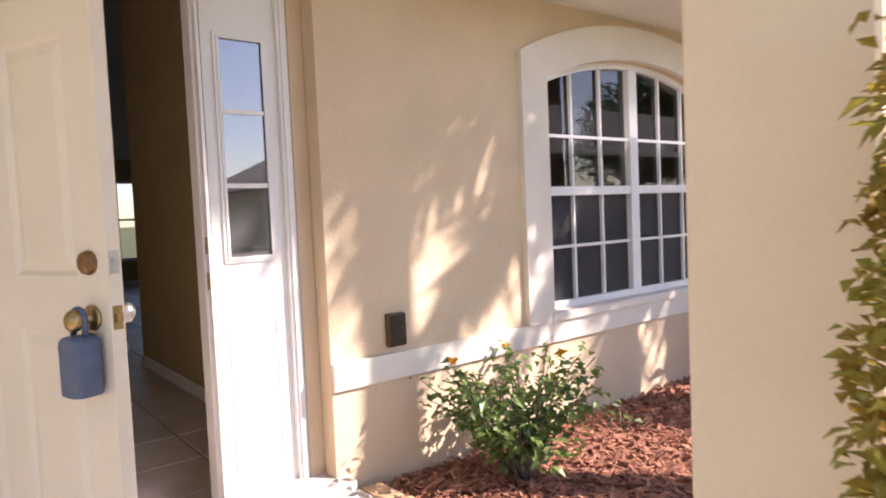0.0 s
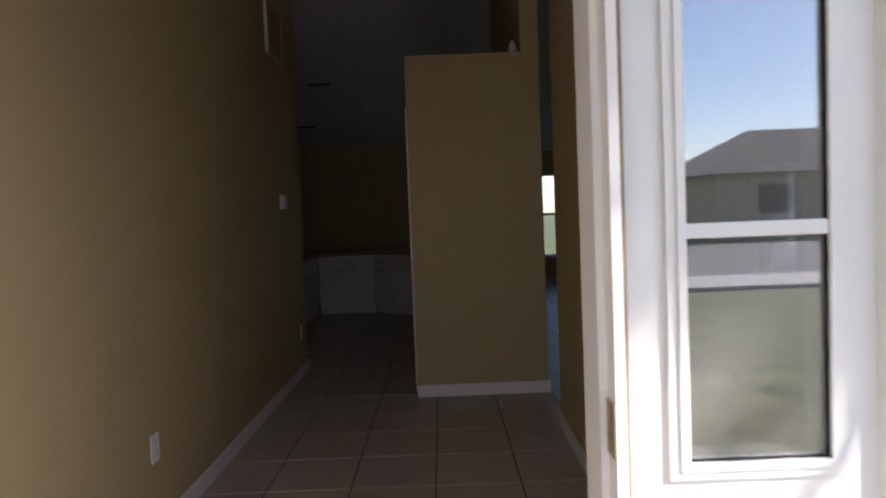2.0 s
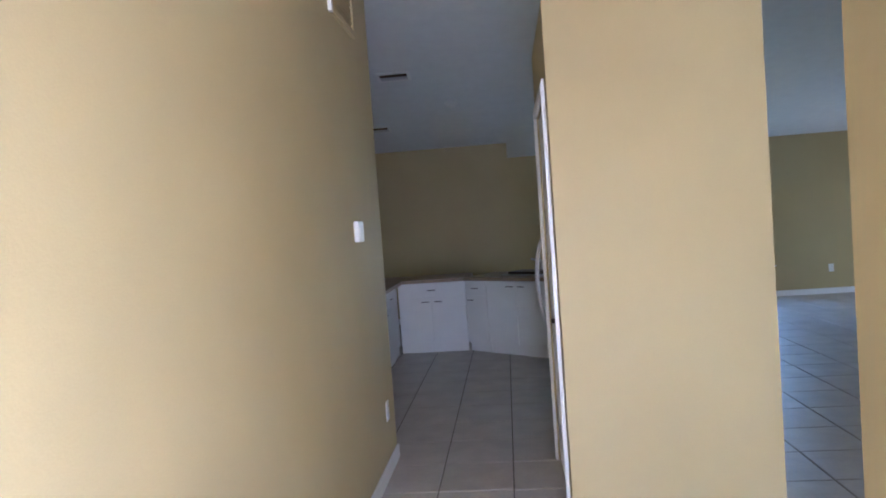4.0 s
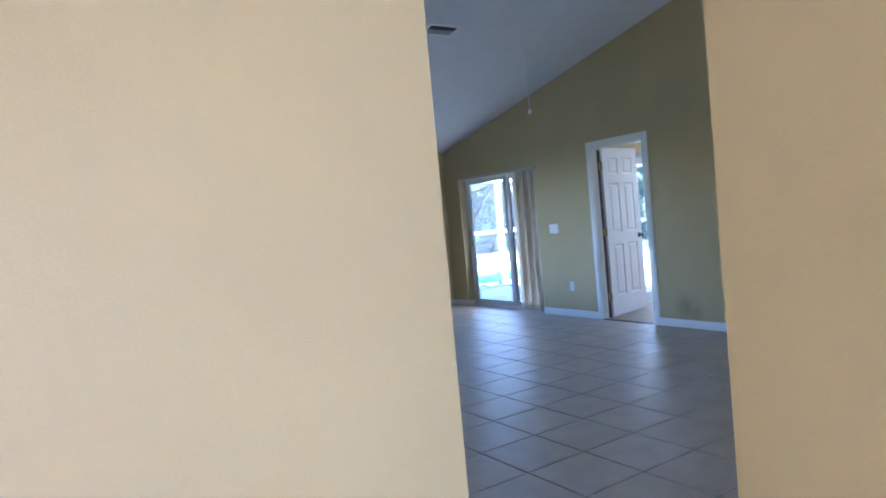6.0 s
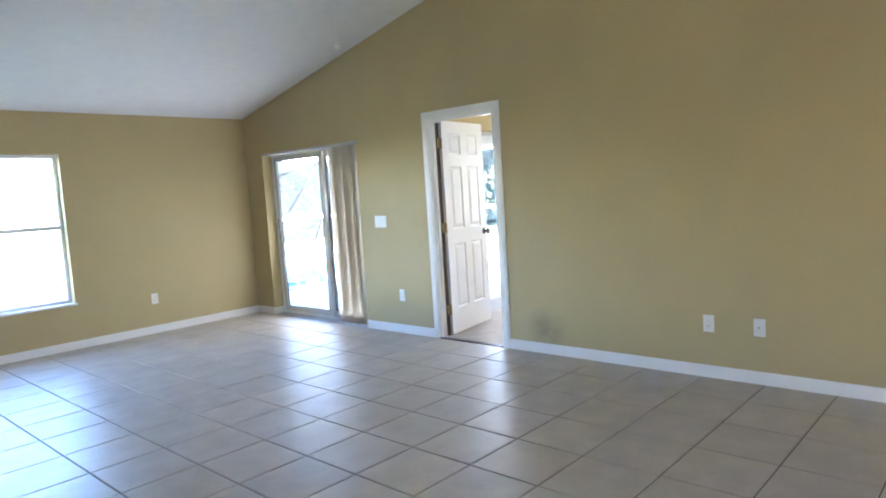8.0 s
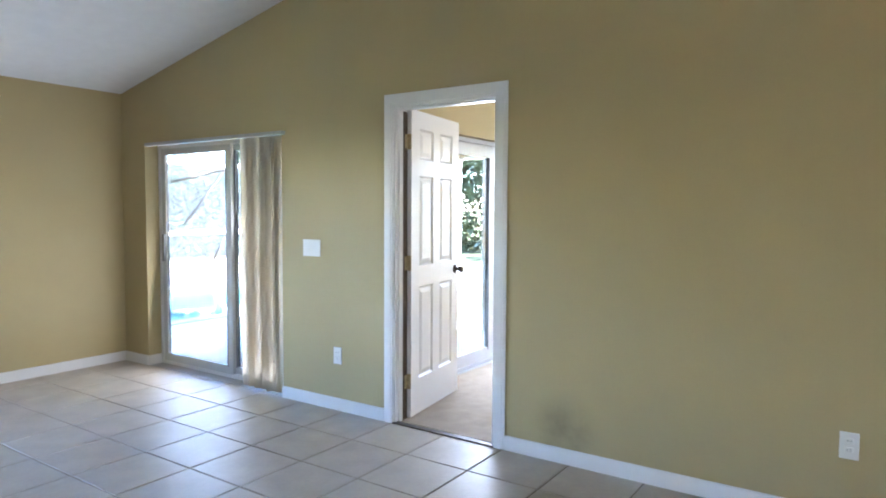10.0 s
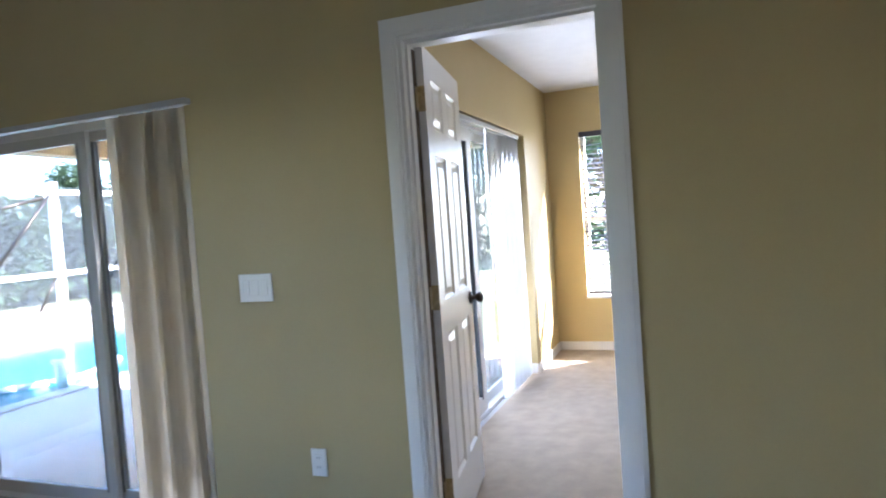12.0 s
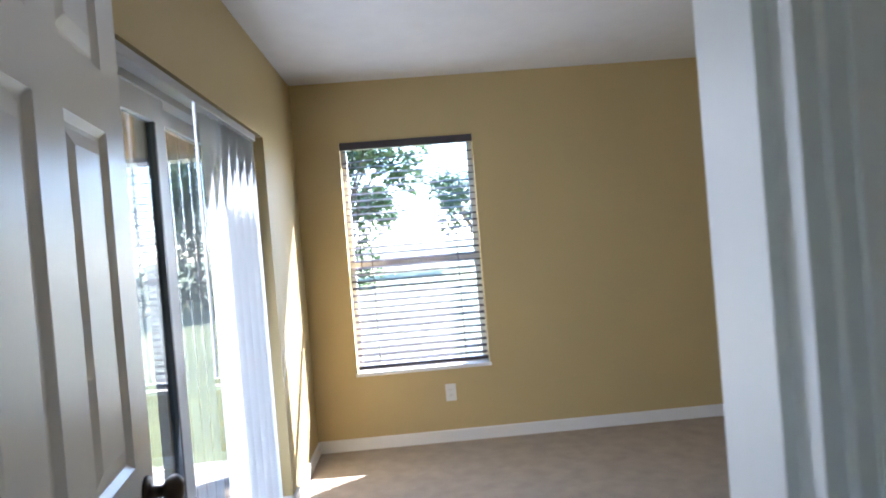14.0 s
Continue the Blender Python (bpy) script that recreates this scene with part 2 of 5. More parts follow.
# a film of dust on the entry panes
nt = GLASS_ENTRY.node_tree
film_dust = nt.nodes.new("ShaderNodeBsdfDiffuse")
film_dust.inputs[0].default_value = (0.7, 0.7, 0.68, 1)
dust_mix = nt.nodes.new("ShaderNodeMixShader")
dust_mix.inputs[0].default_value = 0.07
glass_out = nt.nodes["Material Output"].inputs[0].links[0].from_socket
nt.links.new(glass_out, dust_mix.inputs[1])
nt.links.new(film_dust.outputs[0], dust_mix.inputs[2])
nt.links.new(dust_mix.outputs[0], nt.nodes["Material Output"].inputs[0])
scr = SCREEN_CLOTH.node_tree
s_tr = scr.nodes.new("ShaderNodeBsdfTransparent")
s_mx = scr.nodes.new("ShaderNodeMixShader")
s_mx.inputs[0].default_value = 0.4
scr.links.new(principled(SCREEN_CLOTH).outputs[0], s_mx.inputs[1])
scr.links.new(s_tr.outputs[0], s_mx.inputs[2])
scr.links.new(s_mx.outputs[0], scr.nodes["Material Output"].inputs[0])
scr = MESH_SCREEN.node_tree
s_tr = scr.nodes.new("ShaderNodeBsdfTransparent")
s_mx = scr.nodes.new("ShaderNodeMixShader")
s_mx.inputs[0].default_value = 0.88
scr.links.new(principled(MESH_SCREEN).outputs[0], s_mx.inputs[1])
scr.links.new(s_tr.outputs[0], s_mx.inputs[2])
scr.links.new(s_mx.outputs[0], scr.nodes["Material Output"].inputs[0])
for vane, amount in ((BLIND_BEIGE, 0.5), (BLIND_WHITE, 0.88), (LEAF, 0.2), (LEAF_HEDGE, 0.45), (PALM_LEAF, 0.1), (LEAF_FAR, 0.2)):
    nt = vane.node_tree
    out = nt.nodes["Material Output"]
    tl = nt.nodes.new("ShaderNodeBsdfTranslucent")
    mx = nt.nodes.new("ShaderNodeMixShader")
    mx.inputs[0].default_value = amount
    src = principled(vane).inputs["Base Color"].links[0].from_socket
    nt.links.new(src, tl.inputs[0])
    nt.links.new(principled(vane).outputs[0], mx.inputs[1])
    nt.links.new(tl.outputs[0], mx.inputs[2])
    nt.links.new(mx.outputs[0], out.inputs[0])


# ---- mesh helpers ----
def hexa(bm, p):
    """Eight corners: the bottom four in order, then the top four."""
    v = [bm.verts.new(q) for q in p]
    for f in ((3, 2, 1, 0), (4, 5, 6, 7), (0, 1, 5, 4), (1, 2, 6, 5), (2, 3, 7, 6), (3, 0, 4, 7)):
        bm.faces.new([v[i] for i in f])
    return v


def box(bm, x0, x1, y0, y1, z0, z1):
    return hexa(bm, ((x0, y0, z0), (x1, y0, z0), (x1, y1, z0), (x0, y1, z0), (x0, y0, z1), (x1, y0, z1), (x1, y1, z1), (x0, y1, z1)))


def soft_box(x0, x1, y0, y1, z0, z1, r=0.004, seg=2):
    bm = bmesh.new()
    box(bm, x0, x1, y0, y1, z0, z1)
    bmesh.ops.bevel(bm, geom=bm.edges[:], offset=r, segments=seg, affect="EDGES", profile=0.7)
    return bm


def tube(bm, p0, p1, r0, r1=None, n=12, caps=True):
    """A round bar from p0 to p1."""
    r1 = r0 if r1 is None else r1
    a, b = Vector(p0), Vector(p1)
    q = (b - a).to_track_quat("Z", "Y")
    rings = []
    for c, r in ((a, r0), (b, r1)):
        rings.append([bm.verts.new(c + q @ Vector((r * math.cos(2 * math.pi * i / n), r * math.sin(2 * math.pi * i / n), 0))) for i in range(n)])
    for i in range(n):
        f = bm.faces.new((rings[0][i], rings[0][(i + 1) % n], rings[1][(i + 1) % n], rings[1][i]))
        f.smooth = True
    if caps:
        bm.faces.new(rings[0][::-1])
        bm.faces.new(rings[1])


def sweep(bm, pts, r, n=10):
    """One smooth round bar through a row of points lying in one plane."""
    pts = [Vector(p) for p in pts]
    flat = Vector((0, 0, 0))
    for a, b, c in zip(pts, pts[1:], pts[2:]):
        flat += (b - a).cross(c - b)
    flat.normalize()
    rings = []
    for i, p in enumerate(pts):
        t = (pts[min(i + 1, len(pts) - 1)] - pts[max(i - 1, 0)]).normalized()
        side = t.cross(flat).normalized()
        rings.append([bm.verts.new(p + r * (side * math.cos(2 * math.pi * k / n) + flat * math.sin(2 * math.pi * k / n))) for k in range(n)])
    for a, b in zip(rings, rings[1:]):
        for k in range(n):
            bm.faces.new((a[k], a[(k + 1) % n], b[(k + 1) % n], b[k])).smooth = True
    bm.faces.new(rings[0][::-1])
    bm.faces.new(rings[-1])


def lathe(bm, centre, axis, profile, n=20):
    """A turned shape: profile of (distance along axis, radius)."""
    q = Vector(axis).to_track_quat("Z", "Y")
    rings = []
    for h, r in profile:
        rings.append([bm.verts.new(Vector(centre) + q @ Vector((r * math.cos(2 * math.pi * i / n), r * math.sin(2 * math.pi * i / n), h))) for i in range(n)])
    for a, b in zip(rings, rings[1:]):
        for i in range(n):
            f = bm.faces.new((a[i], a[(i + 1) % n], b[(i + 1) % n], b[i]))
            f.smooth = True
    bm.faces.new(rings[0][::-1])
    bm.faces.new(rings[-1])


def made(name, bm, mat, parent=None):
    me = bpy.data.meshes.new(name)
    bmesh.ops.recalc_face_normals(bm, faces=bm.faces[:])
    bm.to_mesh(me)
    bm.free()
    me.materials.append(mat)
    ob = new(name, me)
    if parent is not None:
        ob.parent = parent
    return ob


def part(name, bm, mat, parent, label=""):
    ob = made(name, bm, mat, parent)
    if label:
        ob["label"] = label
    return ob


def thing(name, label, category, group="", at=None):
    ob = new(name)
    ob.empty_display_size = 0.1
    if at is not None:
        ob.matrix_basis = at
    return tagged(ob, label, category, group)


def structure(name, bm, mat, label, category):
    return tagged(made(name, bm, mat), label, category, kind="structure")


def one(*args):
    bm = bmesh.new()
    box(bm, *args)
    return bm


# ---- the plan ----
EAST, BACK, FRONT_IN, FRONT_OUT = 6.14, 9.24, -1.87, -2.07
HALL_L, HALL_R = -0.74, 1.15
NOOK, NOOK_X = 8.54, 0.122
KIT_L = -1.85
RIDGE = 3.68
BED_E, BED_N, BED_S = 10.17, 6.39, 2.2
SLOPE = 0.217


def ceil_z(y):
    return 2.41 + SLOPE * min(BACK - y, y - (2 * RIDGE - BACK))


def wall_x(name, x0, x1, y0, y1, mat, label, openings=(), top=None, extra=0.06):
    """A wall that runs along y from y0 to y1, between x0 and x1; openings (ya, yb, za, zb)."""
    bm = bmesh.new()
    cuts = sorted({y0, y1, *[c for o in openings for c in o[:2]], *([RIDGE] if y0 < RIDGE < y1 else [])})
    for a, b in zip(cuts, cuts[1:]):
        ta, tb = (ceil_z(a) + extra, ceil_z(b) + extra) if top is None else (top, top)
        hole = [o for o in openings if o[0] <= a + 1e-6 and b <= o[1] + 1e-6]
        low = 0.0
        if hole:
            za, zb = hole[0][2:]
            if za > 0:
                box(bm, x0, x1, a, b, 0, za)
            low = zb
        hexa(bm, ((x0, a, low), (x1, a, low), (x1, b, low), (x0, b, low), (x0, a, ta), (x1, a, ta), (x1, b, tb), (x0, b, tb)))
    return structure(name, bm, mat, label, "wall")


def wall_y(name, y0, y1, x0, x1, mat, label, openings=(), top=2.4, base=0.0):
    """A wall that runs along x; openings (xa, xb, za, zb)."""
    bm = bmesh.new()
    cuts = sorted({x0, x1, *[c for o in openings for c in o[:2]]})
    for a, b in zip(cuts, cuts[1:]):
        hole = [o for o in openings if o[0] <= a + 1e-6 and b <= o[1] + 1e-6]
        low = base
        if hole:
            if hole[0][2] > base:
                box(bm, a, b, y0, y1, base, hole[0][2])
            low = hole[0][3]
        box(bm, a, b, y0, y1, low, top)
    return structure(name, bm, mat, label, "wall")


ARCH_L, ARCH_R, ARCH_SPRING, ARCH_RISE, SILL_Z = 2.43, 4.12, 1.80, 0.17, 0.56
ARCH_C = (ARCH_L + ARCH_R) / 2


def arch_z(x, grow=0.0):
    half = (ARCH_R - ARCH_L) / 2
    rad = (half * half + ARCH_RISE ** 2) / (2 * ARCH_RISE)
    return ARCH_SPRING + ARCH_RISE - rad + math.sqrt(max(0, (rad + grow) ** 2 - (x - ARCH_C) ** 2))


def facade_leaf(name, y0, y1, mat, label, top):
    bm = bmesh.new()
    dl, dr, dh = -0.23, 1.104, 2.10
    for a, b in ((-6.0, dl), (dr, ARCH_L), (ARCH_R, 9.0)):
        box(bm, a, b, y0, y1, -0.25, top)
    box(bm, dl, dr, y0, y1, dh, top)
    box(bm, dl, dr, y0, y1, -0.25, -0.02)
    box(bm, ARCH_L, ARCH_R, y0, y1, -0.25, SILL_Z)
    n = 20
    for i in range(n):
        a, b = (ARCH_L + (ARCH_R - ARCH_L) * k / n for k in (i, i + 1))
        za, zb = arch_z(a), arch_z(b)
        hexa(bm, ((a, y0, za), (b, y0, zb), (b, y1, zb), (a, y1, za), (a, y0, top), (b, y0, top), (b, y1, top), (a, y1, top)))
    return structure(name, bm, mat, label, "wall")


facade_leaf("wall_front", FRONT_OUT, -1.972, STUCCO, "beige textured stucco front wall with arched window", 2.42)
facade_leaf("wall_front_inner", -1.968, FRONT_IN, OLIVE, "olive painted inside of the front wall", 2.42)
wall_x("wall_hall_left", HALL_L - 0.12, HALL_L, FRONT_IN, 2.994, OLIVE, "olive painted hallway wall, lit by the open door")
wall_x("wall_hall_right", HALL_R, HALL_R + 0.12, FRONT_IN, 1.166, OLIVE, "olive painted hallway wall with a ledge opening to the living room", [(-1.62, -0.515, 0.895, 2.12)])
wall_y("wall_kitchen_front", 2.874, 2.994, KIT_L, HALL_L - 0.12, OLIVE, "olive painted kitchen side wall", top=ceil_z(2.9))
wall_x("wall_kitchen_left", KIT_L - 0.12, KIT_L, 2.874, NOOK, OLIVE, "olive painted kitchen wall behind the counter")
wall_y("wall_nook", NOOK, NOOK + 0.12, KIT_L - 0.12, NOOK_X, OLIVE, "olive painted wall of the breakfast nook", top=ceil_z(NOOK) + 0.05)
wall_x("wall_nook_return", NOOK_X - 0.12, NOOK_X, NOOK + 0.12, BACK + 0.2, OLIVE, "olive painted return of the nook wall")
WIN = (2.30, 4.03, 0.475, 1.99)
wall_y("wall_back", BACK, BACK + 0.2, NOOK_X, EAST + 0.2, OLIVE, "olive painted back wall with a window", [WIN], top=2.46)
SLIDER = (7.15, 8.88, 0.0, 1.95)
DOORWAY = (5.36, 6.115, 0.0, 2.045)
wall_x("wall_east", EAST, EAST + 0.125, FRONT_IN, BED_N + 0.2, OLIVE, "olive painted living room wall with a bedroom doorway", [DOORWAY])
wall_x("wall_east_lanai", EAST, EAST + 0.2, BED_N + 0.2, BACK, OLIVE, "olive painted living room wall with a sliding door", [SLIDER])
# pantry block and the full-height wall beside it
PX0, PX1, PY0, PY1, PTOP = 0.262, 1.203, 1.93, 4.3, 2.42
bm = bmesh.new()
box(bm, PX0, 1.08, PY0, PY0 + 0.11, 0, PTOP)
for a, b, z0 in ((PY0 + 0.11, 2.12, 0), (2.12, 2.84, 2.03), (2.84, 2.96, 0)):
    box(bm, PX0, PX0 + 0.11, a, b, z0, PTOP)
box(bm, PX0 + 0.11, 1.08, 2.86, 2.96, 0, PTOP)
box(bm, PX0 + 0.11, 1.08, PY0 + 0.11, 2.86, PTOP - 0.1, PTOP)
structure("wall_pantry", bm, OLIVE, "olive painted pantry block with an open ledge on top", "wall")
wall_x("wall_pantry_tall", 1.08, PX1, PY0, PY1, OLIVE, "olive painted wall between kitchen and living room")
# bedroom
wall_x("wall_bedroom_east", BED_E, BED_E + 0.2, BED_S, BED_N + 0.2, TAN, "tan painted bedroom wall with a blinded window", [(5.18, 6.087, 0.52, 2.09)], top=2.56)
BSL = (7.25, 9.23, 0.0, 2.0)
wall_y("wall_bedroom_north", BED_N, BED_N + 0.2, EAST + 0.2, BED_E, TAN, "tan painted bedroom wall with a sliding door", [BSL], top=2.56)
wall_y("wall_bedroom_south", BED_S - 0.12, BED_S, EAST + 0.125, BED_E + 0.2, TAN, "tan painted bedroom wall", top=2.56)
bm = bmesh.new()
for a, b, z0 in ((BED_S, DOORWAY[0], 0), (DOORWAY[0], DOORWAY[1], DOORWAY[3]), (DOORWAY[1], BED_N, 0)):
    box(bm, EAST + 0.128, EAST + 0.14, a, b, z0, 2.5)
structure("wall_bedroom_west", bm, TAN, "tan painted bedroom side of the doorway wall", "wall")
wall_x("wall_house_side", -6.2, -6.0, FRONT_OUT, 12.0, STUCCO, "beige stucco side wall of the house", top=2.4)
# ceilings and roof
bm = bmesh.new()
for a, b in ((FRONT_IN - 0.05, RIDGE), (RIDGE, BACK + 0.05)):
    za, zb = ceil_z(a), ceil_z(b)
    hexa(bm, ((KIT_L - 0.2, a, za), (EAST + 0.06, a, za), (EAST + 0.06, b, zb), (KIT_L - 0.2, b, zb), (KIT_L - 0.2, a, za + 0.08), (EAST + 0.06, a, za + 0.08), (EAST + 0.06, b, zb + 0.08), (KIT_L - 0.2, b, zb + 0.08)))
structure("ceiling", bm, CEILING, "white textured vaulted ceiling", "ceiling")
structure("ceiling_bedroom", one(EAST + 0.13, BED_E + 0.1, BED_S - 0.1, BED_N + 0.1, 2.5, 2.58), CEILING, "white textured flat bedroom ceiling", "ceiling")
bm = bmesh.new()
for a, b, za, zb in ((-2.72, 3.8, 2.42, 4.0), (3.8, 9.9, 4.0, 2.66)):
    hexa(bm, ((-6.4, a, za), (6.5, a, za), (6.5, b, zb), (-6.4, b, zb), (-6.4, a, za + 0.1), (6.5, a, za + 0.1), (6.5, b, zb + 0.1), (-6.4, b, zb + 0.1)))
box(bm, 6.5, 10.9, -2.72, 7.0, 2.75, 2.9)
structure("roof", bm, ROOFING, "brown shingle roof", "roof")
bm = bmesh.new()
box(bm, -6.3, 9.4, -2.70, FRONT_OUT, 2.21, 2.25)
box(bm, -6.3, 9.4, -2.72, -2.695, 2.19, 2.42)
structure("trim_soffit", bm, WHITE, "white painted soffit and fascia under the eave", "soffit")
bm = bmesh.new()
box(bm, -1.75, 1.18, -4.2, -2.73, 2.36, 2.5)
structure("ceiling_porch", bm, STUCCO_TRIM, "pale painted ceiling of the entry porch", "ceiling")

# ---- floors and ground ----
floor = structure("floor", one(KIT_L - 0.1, EAST + 0.05, -1.97, BACK + 0.1, -0.14, -0.006), GROUT, "beige ceramic tile floor with dark grout", "floor")
structure("floor_bedroom", one(EAST + 0.05, BED_E + 0.1, BED_S - 0.1, BED_N + 0.05, -0.14, 0.004), CARPET, "beige cut pile bedroom carpet", "carpet")
bm = bmesh.new()
grid = {}
xs = [-2500, -400, -60] + [-40 + 2 * i for i in range(46)] + [60, 90, 400, 2500]
ys = [-2500, -400, -60] + [-40 + 2 * i for i in range(46)] + [60, 90, 400, 2500]
for i, x in enumerate(xs):
    for j, y in enumerate(ys):
        grid[i, j] = bm.verts.new((x, y, -0.16 + 0.015 * noise.noise((x * 0.3, y * 0.3, 0))))
for i in range(len(xs) - 1):
    for j in range(len(ys) - 1):
        bm.faces.new((grid[i, j], grid[i + 1, j], grid[i + 1, j + 1], grid[i, j + 1]))
structure("ground", bm, GRASS, "short green lawn around the house", "ground")
bm = soft_box(-1.9, 1.19, -4.3, -2.0, -0.15, -0.02, 0.015)
box(bm, -0.9, 0.36, -9.0, -4.31, -0.15, -0.045)
structure("pavement_porch", bm, CONCRETE, "pale concrete entry slab and walkway", "pavement")
structure("pavement_patio", soft_box(EAST + 0.2, 10.4, BED_N + 0.2, 10.9, -0.14, -0.05, 0.01), DECK, "pale concrete pool deck", "patio")
bm = bmesh.new()
box(bm, EAST + 0.2, 7.2, 10.9, 20.0, -0.14, -0.05)
box(bm, 13.3, 15.6, 9.9, 20.0, -0.14, -0.05)
box(bm, 10.41, 13.3, 9.9, 10.9, -0.14, -0.05)
box(bm, 7.2, 13.3, 14.6, 20.0, -0.14, -0.05)
structure("pavement_poolside", bm, DECK, "pale concrete deck around the pool", "patio")

# ---- trim ----
def baseboard(name, x0, x1, y0, y1, h=0.085):
    bm = bmesh.new()
    box(bm, x0, x1, y0, y1, 0.0, h)
    bmesh.ops.bevel(bm, geom=[e for e in bm.edges if all(v.co.z > h - 1e-4 for v in e.verts)], offset=0.005, segments=2, affect="EDGES")
    return structure(name, bm, WHITE, "white painted wooden baseboard", "baseboard")


T = 0.014
baseboard("baseboard_hall_left", HALL_L, HALL_L + T, FRONT_IN, 2.994)
baseboard("baseboard_hall_right", HALL_R - T, HALL_R, FRONT_IN, 1.18)
baseboard("baseboard_hall_right_end", HALL_R, HALL_R + 0.12, 1.166, 1.18)
baseboard("baseboard_pantry", PX0, PX1, PY0 - T, PY0)
baseboard("baseboard_pantry_tall", PX1, PX1 + T, PY0 - T, PY1)
baseboard("baseboard_east_south", EAST - T, EAST, FRONT_IN, DOORWAY[0] - 0.07)
baseboard("baseboard_east_middle", EAST - T, EAST, DOORWAY[1] + 0.07, SLIDER[0])
baseboard("baseboard_east_north", EAST - T, EAST, SLIDER[1], BACK)
baseboard("baseboard_slider_reveal", EAST, EAST + 0.12, SLIDER[1] - T, SLIDER[1] - 0.0005)
baseboard("baseboard_back", NOOK_X, EAST - T, BACK - T, BACK)
baseboard("baseboard_nook", KIT_L, NOOK_X, NOOK - T, NOOK)
baseboard("baseboard_bedroom_east", BED_E - T, BED_E, BED_S, BED_N)
baseboard("baseboard_bedroom_north", BSL[1], BED_E - T, BED_N - T, BED_N)
baseboard("baseboard_bedroom_north_reveal", BSL[1] - T, BSL[1] - 0.0005, BED_N, BED_N + 0.085)


def casing(name, axis, pos, depth, a0, a1, top, side, label):
    """Moulded door casing on a wall plane; side is the direction out of the wall."""
    bm = bmesh.new()
    for inner, outer, d in ((0.0, 0.068, 0.012), (0.014, 0.052, 0.017)):
        p, q = sorted((pos, pos + side * d))
        spans = ((a0 - outer, a0 - inner, 0, top + outer), (a1 + inner, a1 + outer, 0, top + outer), (a0 - inner, a1 + inner, top + inner, top + outer))
        for u, v, z0, z1 in spans:
            if axis == "x":
                box(bm, p, q, u, v, z0, z1)
            else:
                box(bm, u, v, p, q, z0, z1)
    return structure(name, bm, WHITE, label, "trim")


casing("trim_bedroom_door", "x", EAST, 0.0, DOORWAY[0], DOORWAY[1], DOORWAY[3], -1, "white painted bedroom door casing")
casing("trim_bedroom_door_inside", "x", EAST + 0.14, 0.0, DOORWAY[0], DOORWAY[1], DOORWAY[3], 1, "white painted casing inside the bedroom")
bm = bmesh.new()
for a, b, z0, z1 in ((DOORWAY[0], DOORWAY[0] + 0.016, 0, DOORWAY[3]), (DOORWAY[1] - 0.016, DOORWAY[1], 0, DOORWAY[3]), (DOORWAY[0] + 0.016, DOORWAY[1] - 0.016, DOORWAY[3] - 0.016, DOORWAY[3])):
    box(bm, EAST - 0.002, EAST + 0.142, a, b, z0, z1)
for a, b, z0, z1 in ((DOORWAY[0] + 0.016, DOORWAY[0] + 0.027, 0, DOORWAY[3] - 0.016), (DOORWAY[1] - 0.027, DOORWAY[1] - 0.016, 0, DOORWAY[3] - 0.016), (DOORWAY[0] + 0.027, DOORWAY[1] - 0.027, DOORWAY[3] - 0.027, DOORWAY[3] - 0.016)):
    box(bm, EAST + 0.028, EAST + 0.063, a, b, z0, z1)
structure("trim_bedroom_jamb", bm, WHITE, "white painted door jamb with stop", "trim")
# thin dark strip puts the shade of the jamb rabbet into colour
structure("trim_jamb_rabbet", one(EAST + 0.0635, EAST + 0.1425, DOORWAY[1] - 0.0185, DOORWAY[1] - 0.0162, 0.0, DOORWAY[3] - 0.03), RABBET_SHADE, "dark strip standing for the shaded jamb rabbet behind the hinges", "jamb")
structure("trim_threshold", soft_box(EAST - 0.015, EAST + 0.03, DOORWAY[0], DOORWAY[1], -0.005, 0.008, 0.003), BRONZE, "dark metal strip between tile and carpet", "threshold")
casing("trim_pantry_door", "x", PX0, 0.0, 2.12, 2.84, 2.03, -1, "white painted pantry door casing")


